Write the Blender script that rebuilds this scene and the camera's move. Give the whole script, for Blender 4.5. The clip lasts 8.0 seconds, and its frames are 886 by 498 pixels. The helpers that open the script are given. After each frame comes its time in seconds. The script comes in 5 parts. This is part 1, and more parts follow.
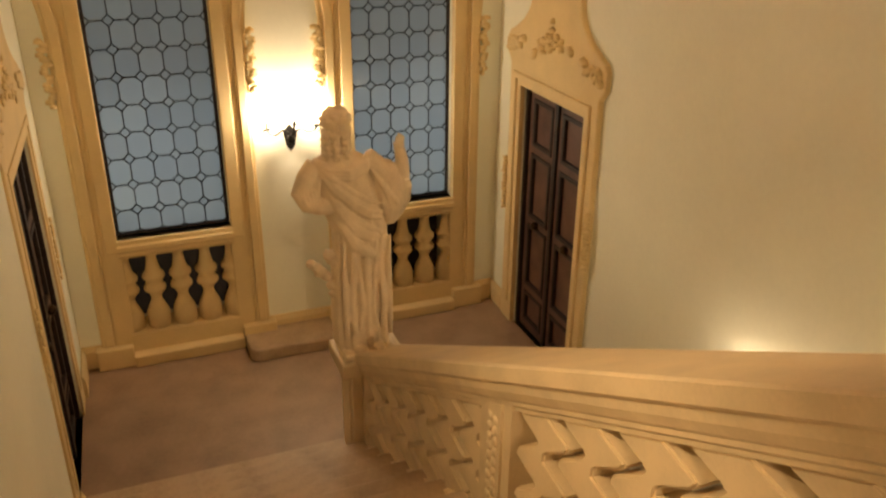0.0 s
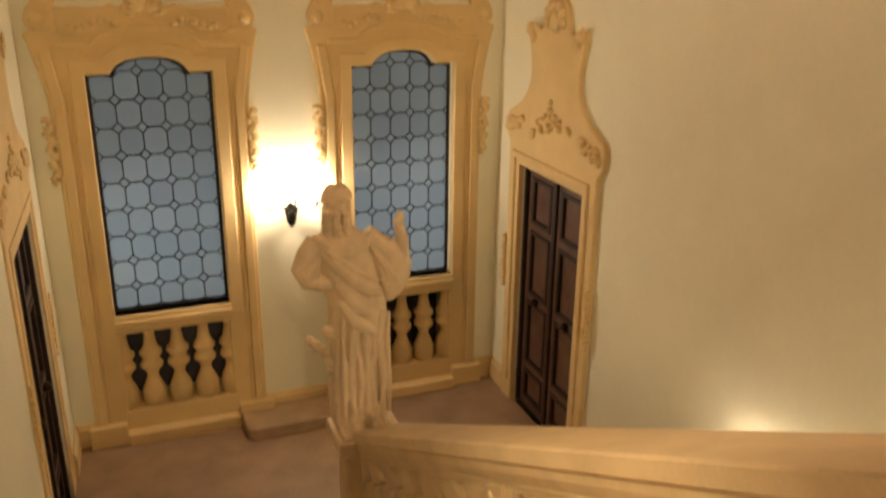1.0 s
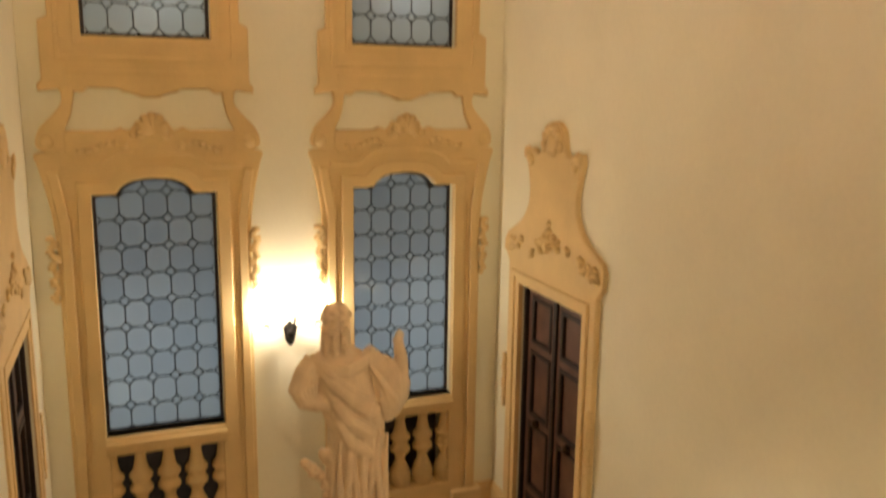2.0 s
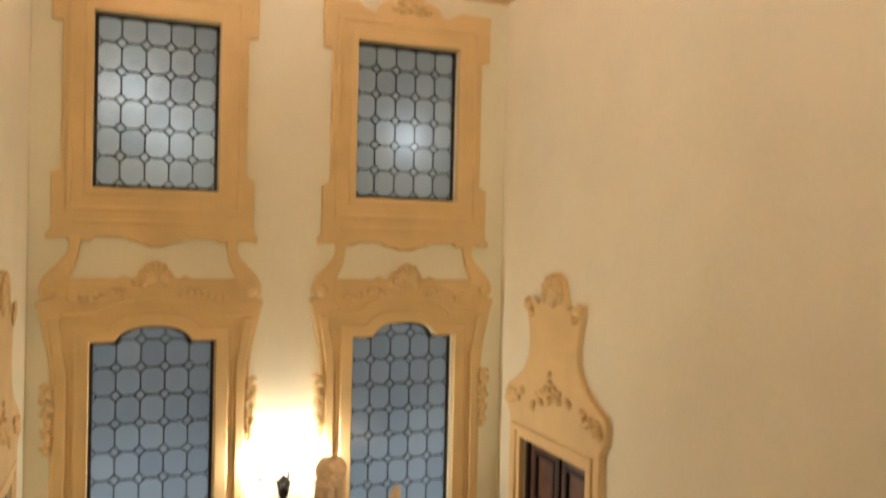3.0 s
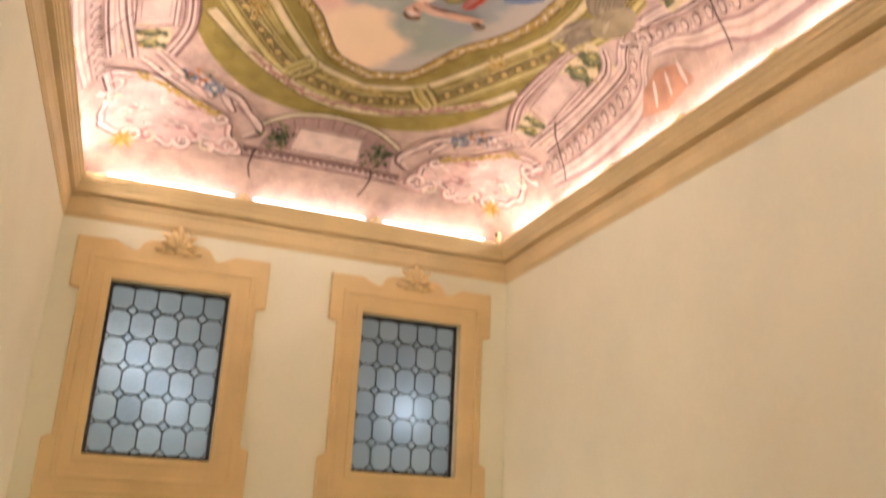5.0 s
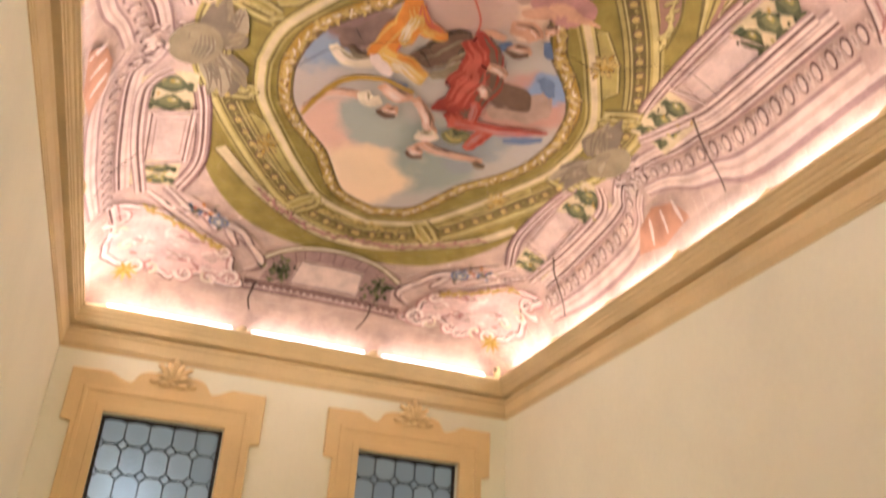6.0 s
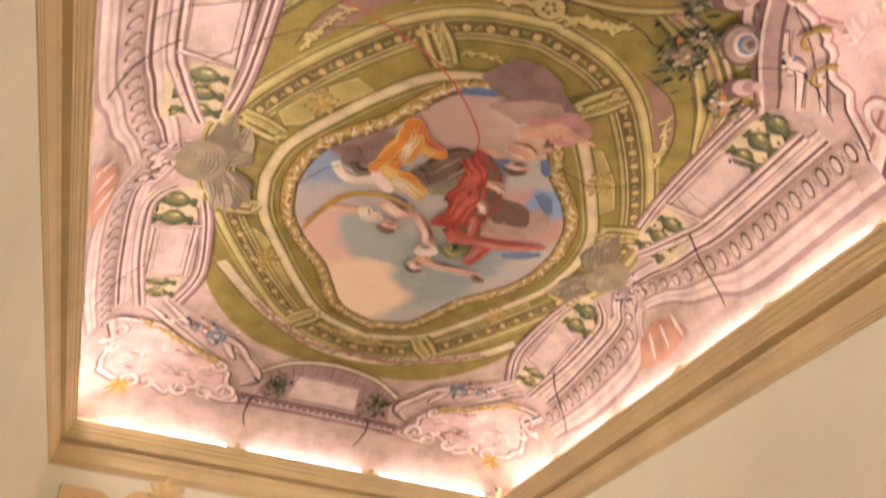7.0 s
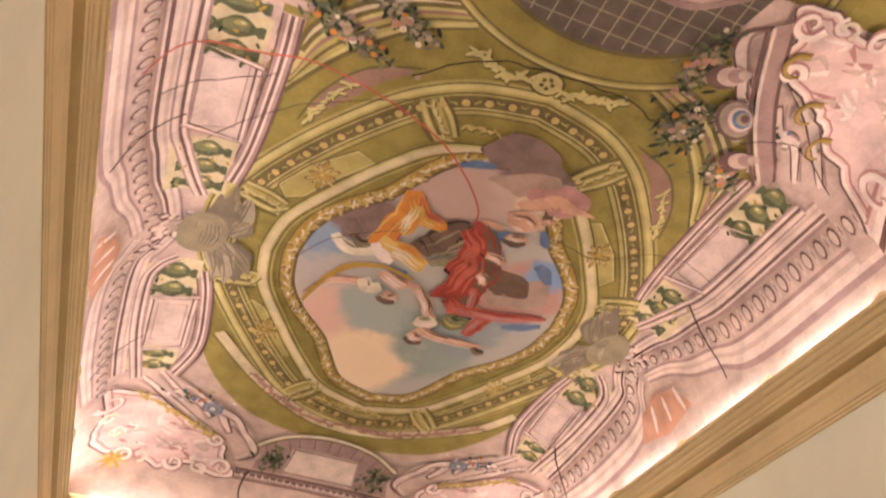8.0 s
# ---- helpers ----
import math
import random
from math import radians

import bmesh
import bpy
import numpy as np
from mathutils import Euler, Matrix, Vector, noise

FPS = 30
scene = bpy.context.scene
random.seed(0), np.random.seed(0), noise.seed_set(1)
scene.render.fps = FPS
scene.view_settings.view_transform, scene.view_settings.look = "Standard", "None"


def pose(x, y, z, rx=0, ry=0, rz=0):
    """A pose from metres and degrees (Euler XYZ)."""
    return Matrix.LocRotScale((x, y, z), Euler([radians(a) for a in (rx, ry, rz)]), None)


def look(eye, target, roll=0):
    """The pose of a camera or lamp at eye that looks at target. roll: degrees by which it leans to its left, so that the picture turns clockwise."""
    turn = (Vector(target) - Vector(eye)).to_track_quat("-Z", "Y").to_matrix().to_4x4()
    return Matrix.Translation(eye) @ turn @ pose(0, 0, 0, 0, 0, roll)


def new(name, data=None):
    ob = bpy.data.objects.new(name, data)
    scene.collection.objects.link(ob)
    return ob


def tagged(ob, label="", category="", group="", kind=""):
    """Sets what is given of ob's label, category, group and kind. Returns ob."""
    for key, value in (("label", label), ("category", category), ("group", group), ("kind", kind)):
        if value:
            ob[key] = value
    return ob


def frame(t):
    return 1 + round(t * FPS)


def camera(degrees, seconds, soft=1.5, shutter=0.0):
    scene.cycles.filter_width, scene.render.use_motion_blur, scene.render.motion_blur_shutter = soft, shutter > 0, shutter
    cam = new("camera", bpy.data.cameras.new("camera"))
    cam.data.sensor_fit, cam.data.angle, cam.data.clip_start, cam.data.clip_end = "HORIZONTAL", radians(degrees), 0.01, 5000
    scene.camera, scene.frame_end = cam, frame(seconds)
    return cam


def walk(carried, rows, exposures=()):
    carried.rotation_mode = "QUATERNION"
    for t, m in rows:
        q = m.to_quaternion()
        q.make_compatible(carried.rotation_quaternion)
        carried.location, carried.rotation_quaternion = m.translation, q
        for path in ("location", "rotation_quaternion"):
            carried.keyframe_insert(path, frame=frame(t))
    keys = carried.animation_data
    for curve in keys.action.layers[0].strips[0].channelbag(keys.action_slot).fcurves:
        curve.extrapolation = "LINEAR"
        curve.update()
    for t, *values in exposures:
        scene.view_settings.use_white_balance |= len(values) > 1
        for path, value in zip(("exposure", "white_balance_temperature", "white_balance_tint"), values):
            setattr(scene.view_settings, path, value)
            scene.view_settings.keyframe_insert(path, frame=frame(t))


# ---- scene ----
XL, XR, YB, YF, EYE = -0.655, 3.45, 7.2, -4.2, 4.18   # side walls, window wall, wall behind, eye height
XC = (XL + XR) / 2

# ---------------------------------------------------------------- camera
cam = camera(56.47, 8.0, soft=2.2, shutter=0.9)
PATH = [
    (0, pose(0, 0, EYE, 65.520, -0.519, -21.601)),
    (0.5, pose(0, 0, EYE, 67.618, -0.560, -21.597)),
    (1, pose(0, 0, EYE, 70.846, -0.667, -21.578)),
    (2.5, pose(0, 0, EYE, 84.130, -0.972, -21.541)),
    (3, pose(0, 0, EYE, 89.499, -1.264, -21.521)),
    (3.5, pose(0, 0, EYE, 94.031, -1.593, -21.538)),
    (4, pose(0, 0, EYE, 98.889, -1.947, -21.560)),
    (5.5, pose(0, 0, EYE, 112.942, -2.776, -21.861)),
    (6, pose(0, 0, EYE, 117.586, -2.968, -21.977)),
    (6.5, pose(0, 0, EYE, 121.653, -2.955, -21.992)),
    (7, pose(0, 0, EYE, 125.494, -3.013, -22.070)),
    (7.5, pose(0, 0, EYE, 128.353, -3.056, -22.125)),
    (8, pose(0, 0, EYE, 130.456, -3.054, -22.149)),
]
walk(cam, PATH, [(0.0, 0.14, 8000, 10), (1.2, 0.18, 7650, 10), (2.5, 0.26, 7200, 10), (3.5, 0.38, 6450, 9), (5.5, 0.46, 5950, 9), (7.0, 0.33, 5900, 9), (8.0, 0.22, 5900, 9)])

# ---------------------------------------------------------------- world and light
world = bpy.data.worlds.new("world")
scene.world = world
world.use_nodes = True
world.node_tree.nodes["Background"].inputs["Color"].default_value = (0.02, 0.03, 0.05, 1)
world.node_tree.nodes["Background"].inputs["Strength"].default_value = 0.3
scene.view_settings.exposure = 0.0

SCONCE_W, LOW_SCONCE_W, OUTSIDE_W, ADDED_LANDING_W, ADDED_STAIR_W = 19, 2.0, 0.40, 320, 150


# ---------------------------------------------------------------- materials
def material(name, base, rough=0.7, scale=6.0, amount=0.12, grain=60.0, bump=0.15, metal=0.0, tint=None, spec=0.5):
    m = bpy.data.materials.new(name)
    m.use_nodes = True
    nt = m.node_tree
    b = nt.nodes["Principled BSDF"]
    b.inputs["Roughness"].default_value = rough
    b.inputs["Metallic"].default_value = metal
    b.inputs["Specular IOR Level"].default_value = spec
    co = nt.nodes.new("ShaderNodeTexCoord")
    big = nt.nodes.new("ShaderNodeTexNoise")
    big.inputs["Scale"].default_value = scale
    big.inputs["Detail"].default_value = 6
    fine = nt.nodes.new("ShaderNodeTexNoise")
    fine.inputs["Scale"].default_value = grain
    fine.inputs["Detail"].default_value = 4
    nt.links.new(co.outputs["Object"], big.inputs["Vector"])
    nt.links.new(co.outputs["Object"], fine.inputs["Vector"])
    add = nt.nodes.new("ShaderNodeMath")
    add.operation = "MULTIPLY_ADD"
    add.inputs[1].default_value = 0.35
    nt.links.new(fine.outputs["Fac"], add.inputs[0])
    nt.links.new(big.outputs["Fac"], add.inputs[2])
    ramp = nt.nodes.new("ShaderNodeValToRGB")
    lo = tint or tuple(c * (1 - amount * 2) for c in base)
    ramp.color_ramp.elements[0].position = 0.42
    ramp.color_ramp.elements[1].position = 0.82
    ramp.color_ramp.elements[0].color = (*lo, 1)
    ramp.color_ramp.elements[1].color = (*[min(c * (1 + amount * 0.5), 1) for c in base], 1)
    nt.links.new(add.outputs[0], ramp.inputs[0])
    nt.links.new(ramp.outputs[0], b.inputs["Base Color"])
    if bump:
        bn = nt.nodes.new("ShaderNodeBump")
        bn.inputs["Strength"].default_value = bump
        bn.inputs["Distance"].default_value = 0.01
        nt.links.new(add.outputs[0], bn.inputs["Height"])
        nt.links.new(bn.outputs[0], b.inputs["Normal"])
    return m


def glow(name, colour, strength):
    m = bpy.data.materials.new(name)
    m.use_nodes = True
    b = m.node_tree.nodes["Principled BSDF"]
    b.inputs["Base Color"].default_value = (0.8, 0.8, 0.8, 1)
    b.inputs["Emission Color"].default_value = (*colour, 1)
    b.inputs["Emission Strength"].default_value = strength
    return m


PLASTER = material("cream plaster", (0.885, 0.865, 0.69), 0.75, 1.3, 0.03, 25, 0.06)
TRIM = material("ochre stucco", (0.78, 0.59, 0.30), 0.7, 3.0, 0.05, 40, 0.15)
CORNICE = material("ochre cornice paint", (0.75, 0.585, 0.315), 0.65, 2.0, 0.07, 40, 0.1)
STONE = material("yellowish limestone", (0.74, 0.58, 0.37), 0.5, 5.0, 0.07, 70, 0.2)
STATUE = material("pale carved stone", (0.80, 0.64, 0.44), 0.6, 7.0, 0.08, 80, 0.3)
FLOOR = material("worn stone floor", (0.36, 0.24, 0.155), 0.5, 3.2, 0.13, 30, 0.1)
STEP = material("worn stone step", (0.50, 0.36, 0.23), 0.55, 5.0, 0.12, 40, 0.15)
WOOD = material("dark walnut", (0.13, 0.066, 0.045), 0.45, 5.0, 0.25, 60, 0.15)
WOOD_DARK = material("near-black moulding wood", (0.022, 0.013, 0.010), 0.45, 5.0, 0.2, 60, 0.1)
IRON = material("black iron", (0.02, 0.017, 0.015), 0.45, 20, 0.2, 90, 0.2, 0.6)
LEAD = material("lead came", (0.045, 0.045, 0.05), 0.5, 20, 0.2, 90, 0.1, 0.5)
BRASS = material("dark bronze", (0.06, 0.04, 0.025), 0.35, 20, 0.2, 90, 0.1, 0.9)
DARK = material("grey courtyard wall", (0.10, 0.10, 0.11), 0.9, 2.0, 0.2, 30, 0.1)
BULB = glow("lit bulb", (1.0, 0.84, 0.64), 60)
LED = glow("lit led tube", (1.0, 0.84, 0.82), 6.5)
LED_LEFT = glow("lit led tube on the stair side", (1.0, 0.83, 0.76), 31)
LED_LONG = glow("brighter lit led tube", (1.0, 0.83, 0.76), 20)
GLOBE = glow("lit opal globe", (1.0, 0.8, 0.55), 4)


def glass_material():
    m = bpy.data.materials.new("frosted greyish-blue glass")
    m.use_nodes = True
    nt = m.node_tree
    nt.nodes.remove(nt.nodes["Principled BSDF"])
    tr = nt.nodes.new("ShaderNodeBsdfTranslucent")
    gl = nt.nodes.new("ShaderNodeBsdfGlossy")
    gl.inputs["Roughness"].default_value = 0.06
    gl.inputs["Color"].default_value = (0.9, 0.9, 0.9, 1)
    df = nt.nodes.new("ShaderNodeBsdfDiffuse")
    df.inputs["Color"].default_value = (0.30, 0.32, 0.33, 1)
    info = nt.nodes.new("ShaderNodeObjectInfo")
    ramp = nt.nodes.new("ShaderNodeValToRGB")
    ramp.color_ramp.elements[0].color = (0.62, 0.72, 0.80, 1)
    ramp.color_ramp.elements[1].color = (0.82, 0.90, 0.94, 1)
    nt.links.new(info.outputs["Random"], ramp.inputs[0])
    nt.links.new(ramp.outputs[0], tr.inputs["Color"])
    fr = nt.nodes.new("ShaderNodeFresnel")
    fr.inputs["IOR"].default_value = 1.35
    a = nt.nodes.new("ShaderNodeMixShader")
    a.inputs[0].default_value = 0.35
    c = nt.nodes.new("ShaderNodeMixShader")
    nt.links.new(tr.outputs[0], a.inputs[1])
    nt.links.new(df.outputs[0], a.inputs[2])
    nt.links.new(fr.outputs[0], c.inputs[0])
    nt.links.new(a.outputs[0], c.inputs[1])
    nt.links.new(gl.outputs[0], c.inputs[2])
    nt.links.new(c.outputs[0], nt.nodes["Material Output"].inputs["Surface"])
    return m


GLASS = glass_material()


# ---------------------------------------------------------------- mesh helpers
def part(name, bm, mat, parent=None, label="", smooth=False):
    me = bpy.data.meshes.new(name)
    if smooth:
        for f in bm.faces:
            f.smooth = True
    bm.to_mesh(me)
    bm.free()
    for m in (mat if isinstance(mat, (list, tuple)) else [mat]):
        me.materials.append(m)
    ob = new(name, me)
    if parent:
        ob.parent = parent
        ob.matrix_parent_inverse = parent.matrix_basis.inverted()
    if label:
        tagged(ob, label)
    return ob


def thing(name, label, category, kind="", group="", at=(0, 0, 0)):
    ob = new(name)
    ob.empty_display_size = 0.1
    ob.matrix_basis = Matrix.Translation(at)
    return tagged(ob, label, category, group, kind)


def box(x0, x1, y0, y1, z0, z1, bevel=0.0, bm=None):
    bm = bm or bmesh.new()
    r = bmesh.ops.create_cube(bm, size=1, matrix=Matrix.Translation(((x0 + x1) / 2, (y0 + y1) / 2, (z0 + z1) / 2))
                              @ Matrix.Diagonal((abs(x1 - x0), abs(y1 - y0), abs(z1 - z0), 1)))
    if bevel:
        edges = list({e for v in r["verts"] for e in v.link_edges})
        bmesh.ops.bevel(bm, geom=edges, offset=bevel, segments=2, affect="EDGES", profile=0.6)
    return bm


def back(u, v, d):
    return Vector((u, YB - d, v))


SKEW_R, SKEW_L = 0.020, 0.017      # the side walls stand slightly out of square


def right(u, v, d):
    return Vector((XR - d - SKEW_R * (YB - u), u, v))


def left(u, v, d):
    return Vector((XL + d - SKEW_L * (YB - u), u, v))


def slab(loops, d0, d1, to3, bevel=0.0, bm=None):
    """A plate with the outline loops[0] and holes loops[1:], between two depths off its plane."""
    bm = bm or bmesh.new()
    edges = []
    for loop in loops:
        vs = [bm.verts.new(to3(u, v, d0)) for u, v in loop]
        edges += [bm.edges.new((vs[i - 1], vs[i])) for i in range(len(vs))]
    r = bmesh.ops.triangle_fill(bm, use_beauty=True, use_dissolve=False, edges=edges)
    faces = [g for g in r["geom"] if isinstance(g, bmesh.types.BMFace)]
    ext = bmesh.ops.extrude_face_region(bm, geom=faces, use_keep_orig=True)
    new_v = [g for g in ext["geom"] if isinstance(g, bmesh.types.BMVert)]
    bmesh.ops.translate(bm, verts=new_v, vec=to3(0, 0, d1) - to3(0, 0, d0))
    bmesh.ops.recalc_face_normals(bm, faces=bm.faces[:])
    if bevel:
        top = set(new_v)
        rim = [e for v in new_v for e in v.link_edges if e.other_vert(v) in top and len(e.link_faces) == 2 and e.calc_face_angle(0) > 0.8]
        bmesh.ops.bevel(bm, geom=list(set(rim)), offset=bevel, segments=2, affect="EDGES", profile=0.5)
    return bm


def rect(u0, u1, v0, v1):
    return [(u0, v0), (u1, v0), (u1, v1), (u0, v1)]


def mirrored(half, cu):
    """A closed outline from its right half (offset, height), from the bottom up."""
    return [(cu + u, v) for u, v in half] + [(cu - u, v) for u, v in reversed(half) if u > 1e-6]


def curve(points, n=6):
    """A smooth run through a few points (Catmull-Rom)."""
    out = []
    p = [points[0]] + list(points) + [points[-1]]
    for i in range(1, len(p) - 2):
        for k in range(n):
            t = k / n
            out.append(tuple(0.5 * (2 * p[i][j] + (p[i + 1][j] - p[i - 1][j]) * t
                       + (2 * p[i - 1][j] - 5 * p[i][j] + 4 * p[i + 1][j] - p[i + 2][j]) * t * t
                       + (3 * p[i][j] - p[i - 1][j] - 3 * p[i + 1][j] + p[i + 2][j]) * t ** 3) for j in range(2)))
    return out + [tuple(points[-1])]


def lathe(profile, segments=16, m=Matrix(), bm=None):
    bm = bm or bmesh.new()
    rings = []
    for r, z in profile:
        rings.append([bm.verts.new(m @ Vector((r * math.cos(6.28319 * k / segments), r * math.sin(6.28319 * k / segments), z)))
                      for k in range(segments)])
    for a, b in zip(rings, rings[1:]):
        for k in range(segments):
            bm.faces.new((a[k], a[(k + 1) % segments], b[(k + 1) % segments], b[k]))
    bm.faces.new(list(reversed(rings[0])))
    bm.faces.new(rings[-1])
    return bm


def tube(points, r, sides=8, bm=None):
    bm = bm or bmesh.new()
    rings = []
    for i, p in enumerate(points):
        p = Vector(p)
        d = (Vector(points[min(i + 1, len(points) - 1)]) - Vector(points[max(i - 1, 0)])).normalized()
        a = d.orthogonal().normalized() if not rings else (axis - d * axis.dot(d)).normalized()
        axis = a
        b = d.cross(a)
        rr = r[i] if isinstance(r, (list, tuple)) else r
        rings.append([bm.verts.new(p + (a * math.cos(6.28319 * k / sides) + b * math.sin(6.28319 * k / sides)) * rr) for k in range(sides)])
    for a, b in zip(rings, rings[1:]):
        for k in range(sides):
            bm.faces.new((a[k], a[(k + 1) % sides], b[(k + 1) % sides], b[k]))
    bm.faces.new(list(reversed(rings[0])))
    bm.faces.new(rings[-1])
    return bm


def blob(bm, centre, size, squash=1.0, seed=0, rough=0.25, sub=2):
    """A small lump of modelled stucco."""
    r = bmesh.ops.create_icosphere(bm, subdivisions=sub, radius=1)
    sx, sy, sz = size
    for v in r["verts"]:
        k = 1 + rough * noise.noise(v.co * 2.2 + Vector((seed * 3.1, seed * 1.7, 0)))
        v.co = Vector((v.co.x * sx * k, v.co.y * sy * k * squash, v.co.z * sz * k)) + Vector(centre)


def sweep(profile, start, end, out, up=Vector((0, 0, 1)), mitre0=0.0, mitre1=0.0, bm=None, shear=0.0):
    """A moulding: the profile (out, up) run from start to end; mitre lengthens or shortens the ends with its projection."""
    bm = bm or bmesh.new()
    start, end, out = Vector(start), Vector(end), Vector(out)
    d = (end - start).normalized()
    a = [bm.verts.new(start + out * o + up * h + d * o * mitre0) for o, h in profile]
    b = [bm.verts.new(end + out * o + up * h - d * o * mitre1) for o, h in profile]
    n = len(profile)
    for i in range(n):
        bm.faces.new((a[i], a[(i + 1) % n], b[(i + 1) % n], b[i]))
    bm.faces.new(a)
    bm.faces.new(list(reversed(b)))
    bmesh.ops.recalc_face_normals(bm, faces=bm.faces[:])
    return bm


# ---------------------------------------------------------------- setting
WINDOWS = (0.292, 2.462)           # window axes along the window wall
W_HALF, U_HALF = 0.49, 0.49
W_LOW, W_TOP, W_RISE = 1.235, 3.31, 0.13
U_LOW, U_TOP = 4.56, 5.975
DOOR_C, DOOR_LEFT, DOOR_H, DOOR_HALF = 6.045, 5.86, 2.44, 0.575
FLIGHT_Y, RISE, GOING = 5.15, 0.17, 0.3065
RAIL_X = 1.275


def arch_top(cu, half, z, rise, n=16):
    """Window head: straight shoulders and a flat arch between them, left to right."""
    a = half * 0.62
    pts = [(cu - half, z)]
    for k in range(n + 1):
        s = -1 + 2 * k / n
        pts.append((cu + a * s, z + rise * math.sqrt(max(0, 1 - (abs(s) * 0.93) ** 2)) - rise * 0.36 * abs(s) ** 6))
    return pts + [(cu + half, z)]


def window_loop(cu, grow=0.0):
    head = arch_top(cu, W_HALF + grow, W_TOP + grow, W_RISE)
    return [(cu + W_HALF + grow, W_LOW - grow)] + list(reversed(head)) + [(cu - W_HALF - grow, W_LOW - grow)]


def upper_loop(cu, grow=0.0):
    return rect(cu - U_HALF - grow, cu + U_HALF + grow, U_LOW - grow, U_TOP + grow)


def parapet_loop(cu):
    return rect(cu - 0.47, cu + 0.47, 0.31, 1.06)


holes = [f(c) for c in WINDOWS for f in (parapet_loop, window_loop, upper_loop)]
tagged(part("wall_north", slab([rect(XL - 0.3, XR + 0.3, -3.2, 8.0)] + holes, -0.45, 0, back), PLASTER), "cream plastered wall with two tall windows", "wall", kind="structure")
for name, to3, c in (("wall_east", right, DOOR_C), ("wall_west", left, DOOR_LEFT)):
    tagged(part(name, slab([rect(YF, YB, -3.2, 8.0), rect(c - DOOR_HALF, c + DOOR_HALF, 0.0, DOOR_H)], -0.3, 0, to3), PLASTER), "tall plain cream plastered stairwell wall", "wall", kind="structure")
tagged(part("wall_south", box(XL - 0.3, XR + 0.3, YF - 0.3, YF, -3.2, 8.0), PLASTER), "plain cream plastered end wall", "wall", kind="structure")

# landing, flight up and flight down
bm = box(XL - 0.28, XR + 0.28, FLIGHT_Y - 0.15, YB + 0.4, -0.3, 0)
tagged(part("floor", bm, FLOOR), "worn brown stone landing floor", "floor", kind="structure")
bm = box(XL, RAIL_X + 0.1, YF, FLIGHT_Y - 18 * GOING - 0.005, 2.6, 18 * RISE)
tagged(part("floor_upper", bm, FLOOR), "worn stone upper landing", "floor", kind="structure")
tagged(part("floor_lower", box(RAIL_X + 0.05, XR, YF, FLIGHT_Y - 0.1, -3.2, -3.0), FLOOR), "worn stone lower floor", "floor", kind="structure")


def flight(name, x0, x1, y0, z0, n, sign, label):
    st = thing(name, label, "stairs", "structure")
    first = None
    for i in range(n):
        y = y0 - i * GOING
        z = z0 + sign * RISE * (i + (1 if sign > 0 else 0))
        if first is None:
            b = box(x0, x1, -GOING - 0.06, 0.0, -0.05, 0, 0.014)
            box(x0, x1, -GOING, -0.055, -RISE - 0.3, -0.05, 0, b)
            first = part("step", b, STEP, st)
            first.matrix_basis = Matrix.Translation((0, y, z))
        else:
            o = new("step", first.data)
            o.parent = st
            o.matrix_basis = Matrix.Translation((0, y, z))
    return st


flight("stairs_1", XL, RAIL_X + 0.06, FLIGHT_Y, 0, 18, 1, "worn stone stairs rising from the landing")
flight("stairs_2", RAIL_X + 0.2, XR, FLIGHT_Y - 0.15, 0, 17, -1, "worn stone stairs going down")

# skirting
SKIRT = [(0, 0), (0.035, 0), (0.035, 0.17), (0.02, 0.2), (0.012, 0.22), (0, 0.22)]
sk = thing("baseboard", "ochre painted stucco skirting along the landing", "baseboard", "structure")
part("board", sweep(SKIRT, (XL, YB, 0), (XR, YB, 0), (0, -1, 0)), TRIM, sk)
for x, o, c in ((XL, 1, DOOR_LEFT), (XR, -1, DOOR_C)):
    part("board", sweep(SKIRT, (x, YB, 0), (x, c + 0.84, 0), (o, 0, 0)), TRIM, sk)
    part("board", sweep(SKIRT, (x, min(c - 0.84, FLIGHT_Y + 0.01), 0), (x, FLIGHT_Y, 0), (o, 0, 0)), TRIM, sk)

# cornice
CORN = [(0, 6.47), (0.016, 6.47), (0.016, 6.485), (0.028, 6.489), (0.028, 6.503), (0.04, 6.507), (0.045, 6.545), (0.055, 6.595), (0.075, 6.617), (0.075, 6.638), (0.045, 6.642), (0.045, 6.66),
        (0.145, 6.664), (0.15, 6.685), (0.165, 6.688), (0.165, 6.706), (0.183, 6.712), (0.195, 6.726), (0.195, 6.738), (0.218, 6.743), (0.228, 6.758), (0.228, 6.766), (0.25, 6.77), (0.25, 6.795), (0.23, 6.80), (0, 6.80)]
cn = thing("cornice", "ochre moulded cornice below the vault", "cornice", "structure")
BACK_R, BACK_L = right(YF, 0, 0).x, left(YF, 0, 0).x
for a, b, o, k in (((XL, YB), (XR, YB), (0, -1, 0), 1.0), ((XR, YB), (BACK_R, YF), (-1, 0, 0), 0.8), ((BACK_L, YF), (XL, YB), (1, 0, 0), 0.5), ((BACK_R, YF), (BACK_L, YF), (0, 1, 0), 1.0)):
    prof = [(q * k, z + (0.003 if k < 1 else 0)) for q, z in CORN]
    part("moulding", sweep(prof, (*a, 0), (*b, 0), o), CORNICE, cn)

# vault
SPRING, CROWN = 6.80, 0.90


def cove(d, r):
    d = max(d, 0)
    return math.sqrt(max(0.0, 1 - (1 - min(d / r, 1)) ** 2))


